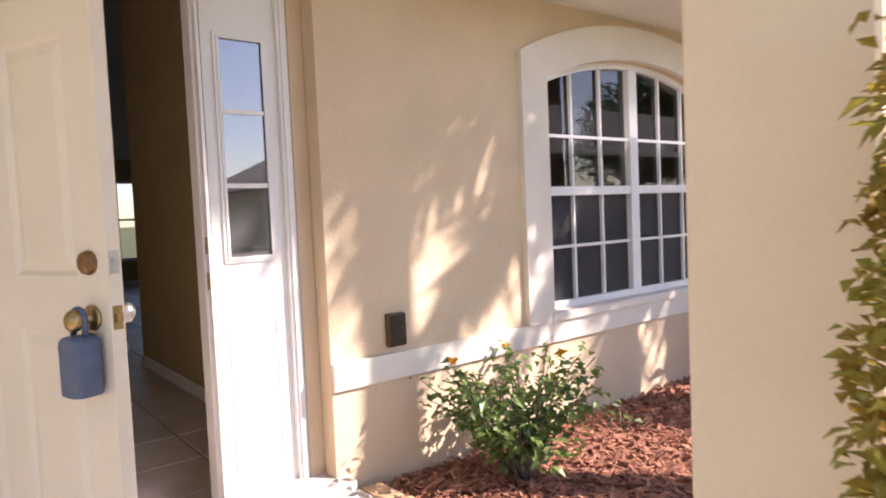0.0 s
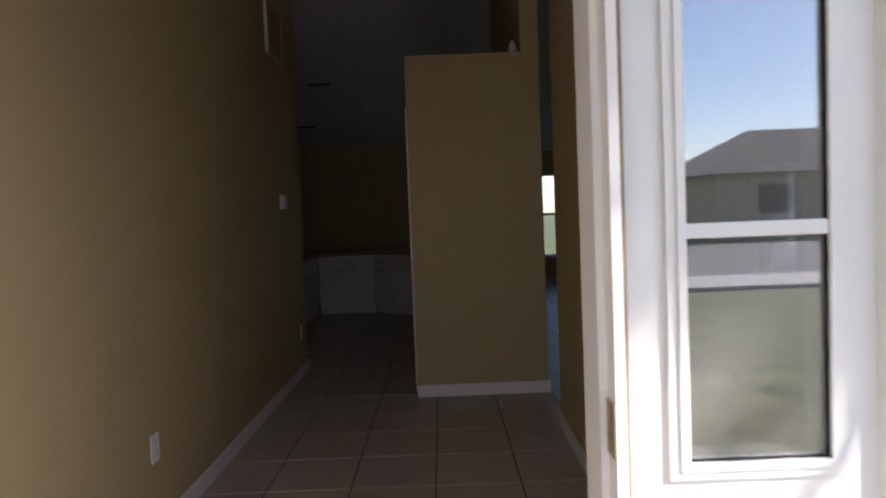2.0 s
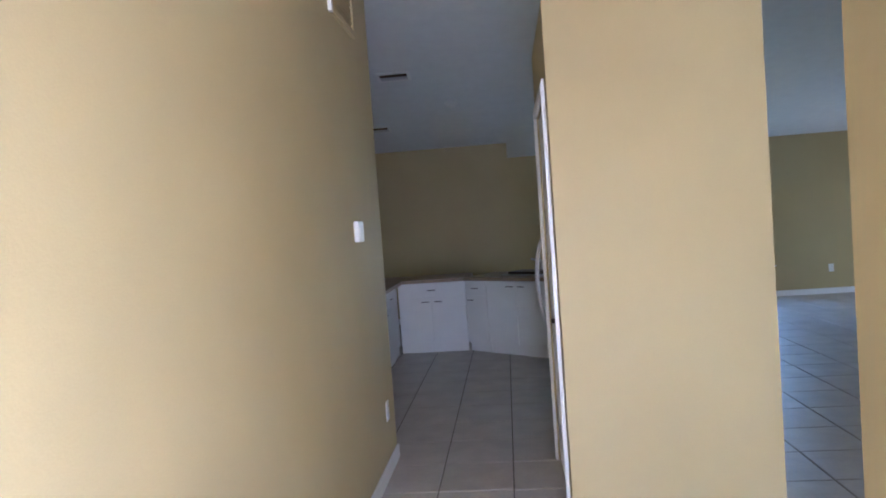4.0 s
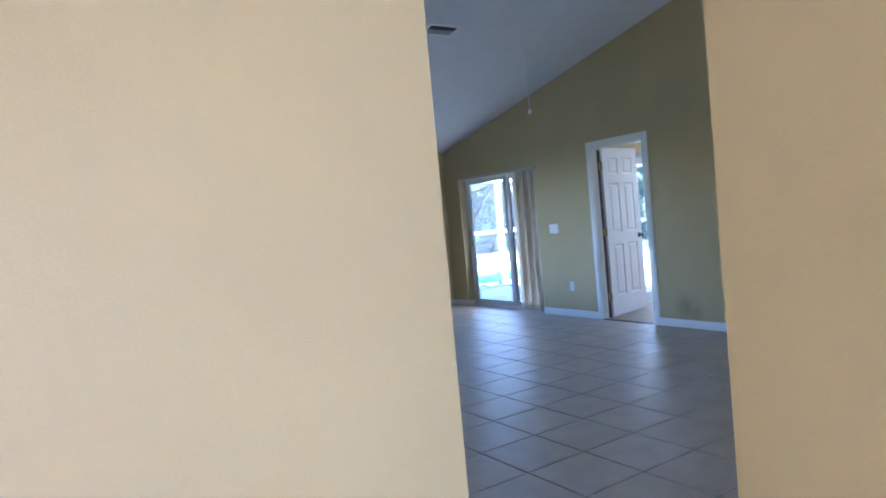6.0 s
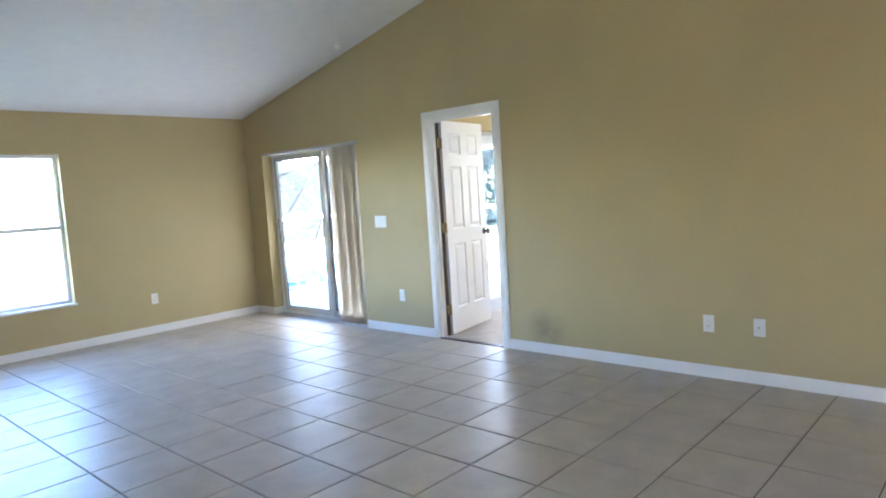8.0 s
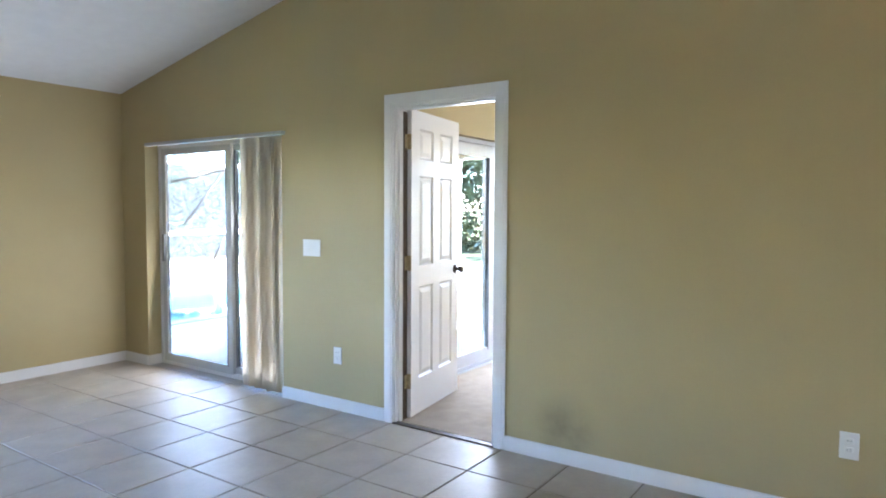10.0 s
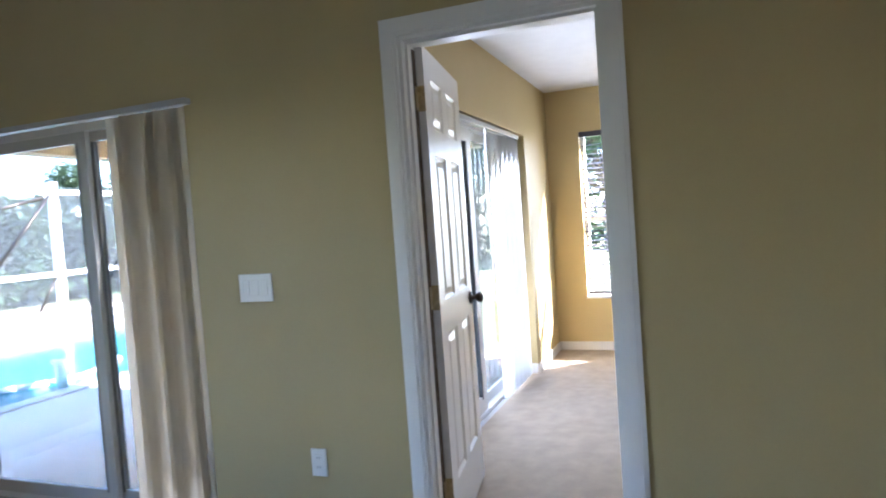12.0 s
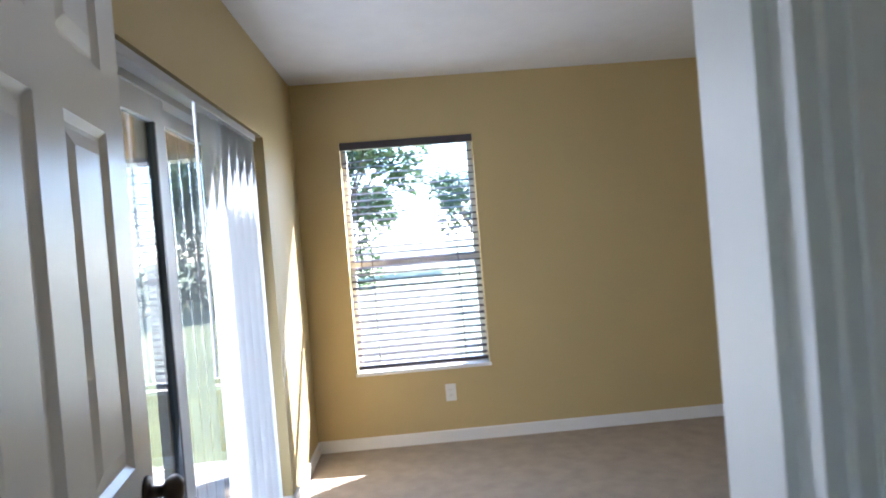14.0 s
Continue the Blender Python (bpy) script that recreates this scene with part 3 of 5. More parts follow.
# ---- panelled doors ----
def panel_door(name, label, w, h, mat, at, category="door", columns=2):
    """Leaf along +x from the hinge, thickness along y, with raised panels on both faces."""
    door = thing(name, label, category, at=at)
    th = 0.038
    st, mid = 0.115, 0.11
    rails = [(0.0, 0.24), (0.86, 1.0), (1.60, 1.71), (h - 0.115, h)]
    bm = bmesh.new()
    cw = (w - 2 * st - mid) / 2
    cols = [(st, st + cw), (st + cw + mid, w - st)]
    for a, b in ((0, st), (st + cw, st + cw + mid), (w - st, w)):
        box(bm, a, b, -th / 2, th / 2, 0, h)
    for z0, z1 in rails:
        for a, b in cols:
            box(bm, a, b, -th / 2, th / 2, z0, z1)
    part("leaf", bm, mat, door)
    for (z0, z1), (z2, z3) in zip(rails, rails[1:]):
        for a, b in cols:
            bm = bmesh.new()
            box(bm, a, b, -0.008, 0.008, z1, z2)
            for s in (-1, 1):
                g, k = 0.012, 0.034
                y0, y1, y2 = s * (th / 2 - 0.001), s * 0.0085, s * 0.0165
                # sloping sticking round the panel, then the raised field
                outer = [(a, z1), (b, z1), (b, z2), (a, z2)]
                rings = []
                for off, y in ((0, y0), (g, y1), (g + 0.008, y1), (g + k, y2)):
                    rings.append([bm.verts.new((x + (off if x == a else -off), y, z + (off if z == z1 else -off))) for x, z in outer])
                for p, q in zip(rings, rings[1:]):
                    for i in range(4):
                        bm.faces.new((p[i], p[(i + 1) % 4], q[(i + 1) % 4], q[i]))
                bm.faces.new(rings[-1])
            part("panel", bm, mat, door)
    return door


def door_knob(parent, x, z, mat, label, sides=(-1, 1), th=0.019):
    for s in sides:
        bm = bmesh.new()
        lathe(bm, (x, s * th, z), (0, s, 0), [(0.0, 0.032), (0.006, 0.032), (0.009, 0.026), (0.011, 0.012), (0.03, 0.011), (0.036, 0.02), (0.045, 0.027), (0.056, 0.027), (0.064, 0.021), (0.068, 0.008)])
        part("knob", bm, mat, parent, label)


# bedroom door, standing open at a right angle
bed_door = panel_door("door_bedroom", "white six-panel bedroom door standing open", 0.755, 2.025, DOOR_WHITE, pose(6.263, 6.086, 0.012, 0, 0, 9.0))
door_knob(bed_door, 0.695, 0.935, BRONZE, "dark bronze round knob")
for z in (0.24, 1.025, 1.815):
    bm = soft_box(-0.0045, -0.0003, -0.019, 0.019, z - 0.05, z + 0.05, 0.001)
    box(bm, -0.036, -0.004, 0.0085, 0.0105, z - 0.045, z + 0.045)
    tube(bm, (-0.007, 0.0205, z - 0.052), (-0.007, 0.0205, z + 0.052), 0.0085, n=10)
    part("hinge", bm, HINGE, bed_door, "tarnished brass hinge")


# front door, swung outwards, with lockbox
front_angle = math.degrees(math.atan2(-2.72 + 1.925, 0.19 + 0.165))
front_door = panel_door("door_front", "cream painted panelled front door swung open outwards", 0.865, 2.03, DOOR_CREAM, pose(-0.165, -1.925, 0.0, 0, 0, front_angle))
door_knob(front_door, 0.80, 0.897, BRASS, "worn brass knob", (-1,))
door_knob(front_door, 0.80, 0.897, STEEL, "bright steel inside knob", (1,))
for s in (-1, 1):
    bm = bmesh.new()
    lathe(bm, (0.80, s * 0.019, 1.033), (0, s, 0), [(0, 0.03), (0.004, 0.031), (0.016, 0.027), (0.02, 0.02), (0.021, 0.004)])
    part("deadbolt", bm, COPPER, front_door, "worn copper-brown deadbolt")
for z, m, lab in ((1.033, STEEL, "steel deadbolt plate"), (0.897, BRASS, "brass latch plate")):
    bm = soft_box(0.864, 0.867, -0.0125, 0.0125, z - 0.029, z + 0.029, 0.001)
    box(bm, 0.866, 0.876, -0.008, 0.008, z - 0.011, z + 0.011)
    for dz in (-0.021, 0.021):
        tube(bm, (0.866, 0, z + dz), (0.8685, 0, z + dz), 0.004, n=8)
    part("strike_plate", bm, m, front_door, lab)

lock_m = pose(-0.165, -1.925, 0.0, 0, 0, front_angle)
lockbox = thing("lockbox", "blue-grey plastic key lockbox hung on the front door knob", "lockbox", at=lock_m @ pose(0.80, -0.058, 0.715))
bm = bmesh.new()
prof = [(-0.040, 0.0), (-0.015, -0.004), (0.015, -0.004), (0.040, 0.0), (0.044, 0.008), (0.044, 0.125), (0.040, 0.136), (0.026, 0.144), (0.0, 0.148), (-0.026, 0.144), (-0.040, 0.136), (-0.044, 0.125), (-0.044, 0.008)]
rings = [[bm.verts.new((x * k, y, 0.07 + (z - 0.07) * m)) for x, z in prof] for y, k, m in ((-0.035, 0.60, 0.93), (-0.033, 0.80, 0.97), (-0.027, 0.95, 0.99), (-0.018, 1.0, 1.0), (0.020, 1.0, 1.0), (0.027, 0.93, 0.98))]
for p, q in zip(rings, rings[1:]):
    for i in range(len(prof)):
        bm.faces.new((p[i], p[(i + 1) % len(prof)], q[(i + 1) % len(prof)], q[i])).smooth = True
bm.faces.new(rings[0])
bm.faces.new(rings[-1])
part("body", bm, LOCKBOX, lockbox)
bm = bmesh.new()
pts = [Vector((-0.022, 0, 0.14))] + [Vector((0.024 * math.cos(a), 0, 0.185 + 0.024 * math.sin(a))) for a in [math.pi - i * math.pi / 8 for i in range(9)]] + [Vector((0.022, 0, 0.14))]
sweep(bm, pts, 0.0075, 8)
part("shackle", bm, LOCKBOX, lockbox, "blue-grey coated shackle")
part("key_slot", soft_box(-0.034, -0.024, -0.0345, -0.031, 0.108, 0.125, 0.001), DARK_SEAL, lockbox, "black slot")

# ---- front entry: jambs and sidelight ----
bm = bmesh.new()
for a, b in ((-0.228, -0.175), (0.664, 0.676)):
    box(bm, a, b, -1.985, -1.862, -0.015, 2.075)
box(bm, -0.228, 1.038, -1.985, -1.862, 2.05, 2.098)
box(bm, 0.655, 0.664, -1.945, -1.862, 0.0, 2.05)
structure("trim_front_jamb", bm, WHITE, "white painted front door frame", "trim")
structure("trim_front_threshold", soft_box(-0.175, 0.664, -2.03, -1.87, -0.019, 0.012, 0.006), STEEL, "worn metal front door threshold", "threshold")
structure("trim_weatherstrip", one(0.674, 0.683, -1.975, -1.93, 0.0, 2.05), WEATHER, "tan weatherstrip between door frame and sidelight", "weatherstrip")
strike = thing("strike_plate", "tarnished brass strike plates on the front door frame", "strike plate")
for z in (0.897, 1.033):
    part("plate", soft_box(0.6615, 0.6645, -1.982, -1.95, z - 0.032, z + 0.032, 0.001), HINGE, strike)
side = thing("sidelight", "white sidelight panel with three glazed lights beside the door", "sidelight")
side["kind"] = "structure"
SX0, SX1, SY = 0.683, 1.038, -1.935
GX0, GX1, GZ0, GZ1 = 0.761, 0.931, 0.98, 1.825
bm = bmesh.new()
box(bm, SX0, GX0, SY, SY + 0.045, 0.0, 2.05)
box(bm, GX1, 0.995, SY, SY + 0.045, 0.0, 2.05)
box(bm, GX0, GX1, SY, SY + 0.045, 0.0, GZ0)
box(bm, GX0, GX1, SY, SY + 0.045, GZ1, 2.05)
part("stile_frame", bm, WHITE, side)
bm = bmesh.new()
for a, b, d in ((0.995, 1.038, 0.026), (1.006, 1.028, 0.036)):
    box(bm, a, b, SY - d, SY + 0.03, 0.0 if d < 0.04 else 0.02, 2.05)
part("edge_moulding", bm, WHITE, side)
bm = bmesh.new()
for off, d in ((0.022, 0.010), (0.010, 0.016)):
    for a, b, z0, z1 in ((GX0 - off, GX0, GZ0 - off, GZ1 + off), (GX1, GX1 + off, GZ0 - off, GZ1 + off), (GX0, GX1, GZ0 - off, GZ0), (GX0, GX1, GZ1, GZ1 + off)):
        box(bm, a, b, SY - d, SY, z0, z1)
part("glazing_bead", bm, WHITE, side)
for z in (1.258, 1.546):
    part("muntin", soft_box(GX0, GX1, SY - 0.012, SY + 0.012, z - 0.009, z + 0.009, 0.003), WHITE, side)
for z0, z1 in ((GZ0, 1.249), (1.267, 1.537), (1.555, GZ1)):
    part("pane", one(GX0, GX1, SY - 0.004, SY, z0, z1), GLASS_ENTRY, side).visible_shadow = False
for z0, z1 in ((0.12, 0.72),):
    bm = bmesh.new()
    for off, y in ((0.0, SY - 0.005), ):
        for a, b, c, d in ((GX0 - 0.02, GX0 - 0.005, z0, z1), (GX1 + 0.005, GX1 + 0.02, z0, z1), (GX0 - 0.005, GX1 + 0.005, z0, z0 + 0.015), (GX0 - 0.005, GX1 + 0.005, z1 - 0.015, z1)):
            box(bm, a, b, y, SY, c, d)
    part("panel_moulding", bm, WHITE, side)
structure("trim_entry_reveal", one(1.0382, 1.1038, -1.968, -1.868, -0.02, 2.0995), STUCCO, "beige stucco return beside the sidelight", "trim")
structure("trim_entry_step", soft_box(0.655, 1.16, -2.14, -1.94, -0.02, 0.035, 0.012), CONCRETE, "pale worn concrete step under the sidelight", "step")

# ---- arched front window ----
bm = bmesh.new()
n = 24
for i in range(n):
    a, b = (ARCH_L + (ARCH_R - ARCH_L) * k / n for k in (i, i + 1))
    ua, ub = (ARCH_C + (x - ARCH_C) * (1 + 0.19 * 2 / (ARCH_R - ARCH_L)) for x in (a, b))
    za, zb, oa, ob_ = arch_z(a), arch_z(b), arch_z(ua, 0.19), arch_z(ub, 0.19)
    hexa(bm, ((a, FRONT_OUT - 0.035, za), (b, FRONT_OUT - 0.035, zb), (b, FRONT_OUT, zb), (a, FRONT_OUT, za), (ua, FRONT_OUT - 0.035, oa), (ub, FRONT_OUT - 0.035, ob_), (ub, FRONT_OUT, ob_), (ua, FRONT_OUT, oa)))
zl = arch_z(ARCH_L - 0.19, 0.19)
for a, b, s in ((ARCH_L - 0.19, ARCH_L, 0), (ARCH_R, ARCH_R + 0.19, 1)):
    lo = SILL_Z - 0.045
    t0, t1 = (zl, arch_z(ARCH_L)) if s == 0 else (arch_z(ARCH_R), zl)
    hexa(bm, ((a, FRONT_OUT - 0.035, lo), (b, FRONT_OUT - 0.035, lo), (b, FRONT_OUT, lo), (a, FRONT_OUT, lo), (a, FRONT_OUT - 0.035, t0), (b, FRONT_OUT - 0.035, t1), (b, FRONT_OUT, t1), (a, FRONT_OUT, t0)))
structure("trim_arch_surround", bm, STUCCO_TRIM, "pale raised stucco surround of the arched window", "trim")
bm = soft_box(1.106, 8.9, FRONT_OUT - 0.022, FRONT_OUT, 0.40, 0.515, 0.006)
structure("trim_sill_band", bm, STUCCO_TRIM, "pale raised stucco band along the wall", "trim")
structure("trim_front_sill", soft_box(ARCH_L - 0.02, ARCH_R + 0.02, FRONT_OUT - 0.045, FRONT_OUT + 0.06, SILL_Z - 0.045, SILL_Z + 0.002, 0.008), STUCCO_TRIM, "pale stucco window sill", "sill")

front_window = thing("window_front", "white arched twin window with muntin bars and dark screens", "window")
front_window["kind"] = "structure"
WY = -2.0
bm = bmesh.new()
for a, b in ((ARCH_L, ARCH_L + 0.035), (ARCH_R - 0.035, ARCH_R)):
    box(bm, a, b, WY - 0.02, WY + 0.03, SILL_Z, ARCH_SPRING + 0.01)
box(bm, ARCH_L, ARCH_R, WY - 0.02, WY + 0.03, SILL_Z, SILL_Z + 0.04)
for i in range(n):
    a, b = (ARCH_L + (ARCH_R - ARCH_L) * k / n for k in (i, i + 1))
    za, zb = arch_z(a), arch_z(b)
    hexa(bm, ((a, WY - 0.02, za - 0.035), (b, WY - 0.02, zb - 0.035), (b, WY + 0.03, zb - 0.035), (a, WY + 0.03, za - 0.035), (a, WY - 0.02, za), (b, WY - 0.02, zb), (b, WY + 0.03, zb), (a, WY + 0.03, za)))
part("window_frame", bm, WHITE, front_window)
part("mullion", soft_box(ARCH_C - 0.04, ARCH_C + 0.04, WY - 0.03, WY + 0.03, SILL_Z + 0.04, arch_z(ARCH_C) - 0.03, 0.004), WHITE, front_window)
RAIL = 1.21
for a, b in ((ARCH_L + 0.035, ARCH_C - 0.04), (ARCH_C + 0.04, ARCH_R - 0.035)):
    part("meeting_rail", soft_box(a, b, WY - 0.025, WY + 0.025, RAIL - 0.025, RAIL + 0.025, 0.003), WHITE, front_window)
    w3 = (b - a) / 3
    for k in (1, 2):
        x = a + w3 * k
        part("muntin", one(x - 0.008, x + 0.008, WY - 0.012, WY + 0.008, SILL_Z + 0.04, arch_z(x) - 0.035), WHITE, front_window)
    for z in (0.90, 1.515):
        part("muntin", one(a, b, WY - 0.0125, WY + 0.0075, z - 0.008, z + 0.008), WHITE, front_window)
    bm = bmesh.new()
    m = 8
    for i in range(m):
        u, v = a + (b - a) * i / m, a + (b - a) * (i + 1) / m
        hexa(bm, ((u, WY + 0.01, SILL_Z + 0.03), (v, WY + 0.01, SILL_Z + 0.03), (v, WY + 0.014, SILL_Z + 0.03), (u, WY + 0.014, SILL_Z + 0.03), (u, WY + 0.01, arch_z(u) - 0.02), (v, WY + 0.01, arch_z(v) - 0.02), (v, WY + 0.014, arch_z(v) - 0.02), (u, WY + 0.014, arch_z(u) - 0.02)))
    bmesh.ops.remove_doubles(bm, verts=bm.verts[:], dist=0.0001)
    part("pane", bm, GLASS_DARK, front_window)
    part("insect_screen", one(a, b, WY + 0.0082, WY + 0.0094, SILL_Z + 0.04, RAIL - 0.025), SCREEN_CLOTH, front_window, "dark grey screen cloth")

box_thing = thing("outlet_cover", "bronze weatherproof outlet cover on the stucco wall", "outlet cover")
part("body", soft_box(1.375, 1.462, FRONT_OUT - 0.034, FRONT_OUT + 0.001, 0.545, 0.69, 0.005), OLD_BRASS, box_thing)
part("lid", soft_box(1.378, 1.459, FRONT_OUT - 0.042, FRONT_OUT - 0.0345, 0.55, 0.687, 0.003), BRONZE, box_thing, "dark bronze lid")

column = thing("porch_column", "cream painted smooth stucco porch column", "column")
part("shaft", soft_box(0.856, 1.156, -4.13, -3.83, -0.02, 2.36, 0.02, 3), COLUMN_PAINT, column)
part("base", soft_box(0.831, 1.181, -4.155, -3.805, -0.02, 0.16, 0.012), STUCCO_TRIM, column)

# ---- kitchen ----
def pull(bm, p, axis):
    """A small bar handle."""
    a, b = Vector(p) - Vector(axis) * 0.045, Vector(p) + Vector(axis) * 0.045
    tube(bm, a, b, 0.005, n=8)


def base_cabinet(w, at, drawers, doors, group):
    """A base unit: front on y = 0, running along x from 0 to w, depth along +y."""
    cab = thing("base_cabinet", "white laminate base cabinet with drawers and dark pulls", "cabinet", group, at)
    H = 0.80
    bm = bmesh.new()
    box(bm, 0.002, w - 0.002, 0.02, 0.58, 0.10, H)
    part("body", bm, CABINET, cab)
    part("toe_kick", one(0.002, w - 0.002, 0.045, 0.06, 0.0, 0.10), CABINET, cab)
    top = H - 0.01
    if drawers:
        wd = (w - 0.006 * (drawers + 1)) / drawers
        for i in range(drawers):
            a = 0.006 + i * (wd + 0.006)
            d = part("drawer_front", soft_box(a, a + wd, 0.0, 0.0195, top - 0.15, top, 0.004), CABINET, cab)
            bm = bmesh.new()
            pull(bm, (a + wd / 2, -0.016, top - 0.075), (1, 0, 0))
            part("pull", bm, BRONZE, d, "dark metal pull")
        top -= 0.156
    if doors:
        wd = (w - 0.006 * (doors + 1)) / doors
        for i in range(doors):
            a = 0.006 + i * (wd + 0.006)
            d = part("door", soft_box(a, a + wd, 0.0, 0.0195, 0.115, top, 0.004), CABINET, cab)
            bm = bmesh.new()
            x = a + wd - 0.07 if i % 2 == 0 and doors > 1 else a + 0.07
            pull(bm, (x, -0.016, top - 0.05), (1, 0, 0))
            part("pull", bm, BRONZE, d, "dark metal pull")
    return cab


GK = "kitchen base cabinets"
CT = 0.838
base_cabinet(0.77, pose(-1.235, 6.27, 0, 0, 0, 0), 1, 2, GK)
diag = math.degrees(math.atan2(5.62 - 6.27, 0.41 + 0.465))
dm = pose(-0.465, 6.27, 0, 0, 0, diag)
base_cabinet(0.30, dm, 1, 1, GK)
base_cabinet(0.80, dm @ pose(0.30, 0, 0), 0, 2, GK)
base_cabinet(0.45, dm @ pose(1.10, 0, 0), 1, 1, GK)
for y in (5.92, 5.21, 4.5):
    base_cabinet(0.70, pose(-1.20, y - 0.70 + 0.0, 0, 0, 0, 90), 1, 1, GK)
worktop = thing("worktop", "brown laminate kitchen worktop with rolled front edge", "worktop")
part("straight_top", soft_box(KIT_L, -0.40, 6.245, 6.86, 0.80, CT, 0.008), COUNTER, worktop)
bm = soft_box(-0.02, 1.56, -0.025, 0.62, 0.8005, CT + 0.0005, 0.008)
bm.transform(dm)
part("diagonal_top", bm, COUNTER, worktop)
part("side_top", soft_box(KIT_L, -1.175, 3.75, 6.242, 0.80, CT, 0.008), COUNTER, worktop)
# blind corner between the two runs
corner = thing("corner_cabinet", "plain white corner carcass under the worktop", "cabinet", GK)
part("body", one(KIT_L + 0.01, -1.245, 5.925, 6.265, 0.10, 0.80), CABINET, corner)
part("toe_kick", one(KIT_L + 0.01, -1.262, 5.925, 6.265, 0.0, 0.10), CABINET, corner)
# sink with tap on the diagonal run
sink = thing("sink", "steel sink with a dark rim set in the worktop", "sink")
bm = bmesh.new()
for a, b, c, d in ((0.42, 1.02, 0.12, 0.15), (0.42, 1.02, 0.47, 0.50), (0.42, 0.45, 0.15, 0.47), (0.99, 1.02, 0.15, 0.47), (0.705, 0.735, 0.15, 0.47)):
    box(bm, a, b, c, d, CT + 0.0015, CT + 0.016)
bm.transform(dm)
part("rim", bm, STEEL, sink)
bm = bmesh.new()
box(bm, 0.45, 0.99, 0.15, 0.47, CT + 0.0012, CT + 0.003)
bm.transform(dm)
part("basin", bm, DARK_SEAL, sink, "dark sink basin")
tap = thing("tap", "chrome kitchen tap behind the sink", "tap")
bm = bmesh.new()
tube(bm, (0.68, 0.545, CT), (0.68, 0.545, CT + 0.13), 0.018)
tube(bm, (0.68, 0.545, CT + 0.12), (0.68, 0.36, CT + 0.165), 0.011)
bm.transform(dm)
part("spout", bm, STEEL, tap)
bm = bmesh.new()
tube(bm, (0.68, 0.55, CT + 0.13), (0.62, 0.57, CT + 0.18), 0.008)
bm.transform(dm)
part("lever", bm, STEEL, tap)
clutter = thing("dish_rack", "small dark dish tray lying by the sink", "tray")
bm = soft_box(0.50, 0.88, 0.16, 0.42, CT + 0.017, CT + 0.045, 0.008)
bm.transform(dm)
part("tray", bm, BRONZE, clutter)

# fridge beside the pantry
fridge = thing("fridge", "white two-door fridge with curved handles", "fridge")
part("body", soft_box(0.36, 1.07, 3.0, 3.82, 0.02, 1.745, 0.01), CABINET, fridge)
for z0, z1 in ((0.06, 1.31), (1.318, 1.745)):
    part("door", soft_box(0.295, 0.358, 3.0, 3.82, z0, z1, 0.014, 3), CABINET, fridge)
for z0, z1 in ((0.68, 1.29),):
    bm = bmesh.new()
    pts = []
    for i in range(13):
        u = i / 12
        pts.append(Vector((0.297 - 0.055 * math.sin(math.pi * u) ** 0.6, 3.755, z0 + (z1 - z0) * u)))
    sweep(bm, pts, 0.016)
    part("handle", bm, CABINET, fridge, "curved white handle")
part("kick_plate", one(0.32, 1.06, 3.02, 3.80, 0.0, 0.055), DUSK, fridge)
pantry_door = panel_door("door_pantry", "white six-panel pantry door, closed", 0.70, 2.015, WHITE, pose(PX0 + 0.03, 2.13, 0.008, 0, 0, 90))
bmk = bmesh.new()
tube(bmk, (0.06, 0.019, 0.93), (0.06, 0.06, 0.93), 0.012)
part("knob", bmk, BRONZE, pantry_door, "dark bronze knob")
ledge_item = thing("ledge_ornament", "small white ornament standing on the pantry ledge", "ornament")
bm = bmesh.new()
lathe(bm, (1.03, 2.0, PTOP), (0, 0, 1), [(0, 0.03), (0.02, 0.034), (0.05, 0.03), (0.07, 0.018), (0.085, 0.02), (0.095, 0.01)], 14)
part("vase", bm, PLASTIC, ledge_item)

# ---- living room slider and vertical blinds ----
slider = thing("window_slider_living", "white framed sliding glass door to the pool deck", "sliding door")
slider["kind"] = "structure"
FX = EAST + 0.125
y0, y1, _, zt = SLIDER
bm = bmesh.new()
for a, b, c, d in ((y0, y0 + 0.04, 0, zt), (y1 - 0.04, y1, 0, zt), (y0 + 0.04, y1 - 0.04, zt - 0.04, zt), (y0 + 0.04, y1 - 0.04, 0.0, 0.03)):
    box(bm, FX, FX + 0.074, a, b, c, d)
part("frame", bm, ALUMINIUM, slider)
part("track", one(EAST + 0.014, EAST + 0.199, y0, y1, -0.05, 0.001), TRACK_GREY, slider, "grey metal sill track")


def sash(parent, axis, a, b, z0, z1, pos, w=0.06, d=0.03, mat=ALUMINIUM, seal_low=True, seal_mat=SEAL_GREY):
    bm = bmesh.new()
    spans = ((a, a + w, z0, z1), (b - w, b, z0, z1), (a + w, b - w, z1 - w, z1), (a + w, b - w, z0, z0 + w * 1.2))
    for u, v, c, e in spans:
        box(bm, *((pos, pos + d, u, v) if axis == "x" else (u, v, pos, pos + d)), c, e)
    s = part("sash", bm, mat, parent)
    g = bmesh.new()
    box(g, *((pos + d * 0.4, pos + d * 0.6, a + w, b - w) if axis == "x" else (a + w, b - w, pos + d * 0.4, pos + d * 0.6)), z0 + w * 1.2, z1 - w)
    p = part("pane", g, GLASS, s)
    p.visible_shadow = False
    sl = bmesh.new()
    for u, v in (((a + w, a + w + 0.014),) if seal_low else ((b - w - 0.014, b - w),)):
        box(sl, *((pos - 0.002, pos + d + 0.002, u, v) if axis == "x" else (u, v, pos - 0.002, pos + d + 0.002)), z0 + w, z1 - w)
    part("seal", sl, seal_mat, s, "grey rubber seal")
    return s


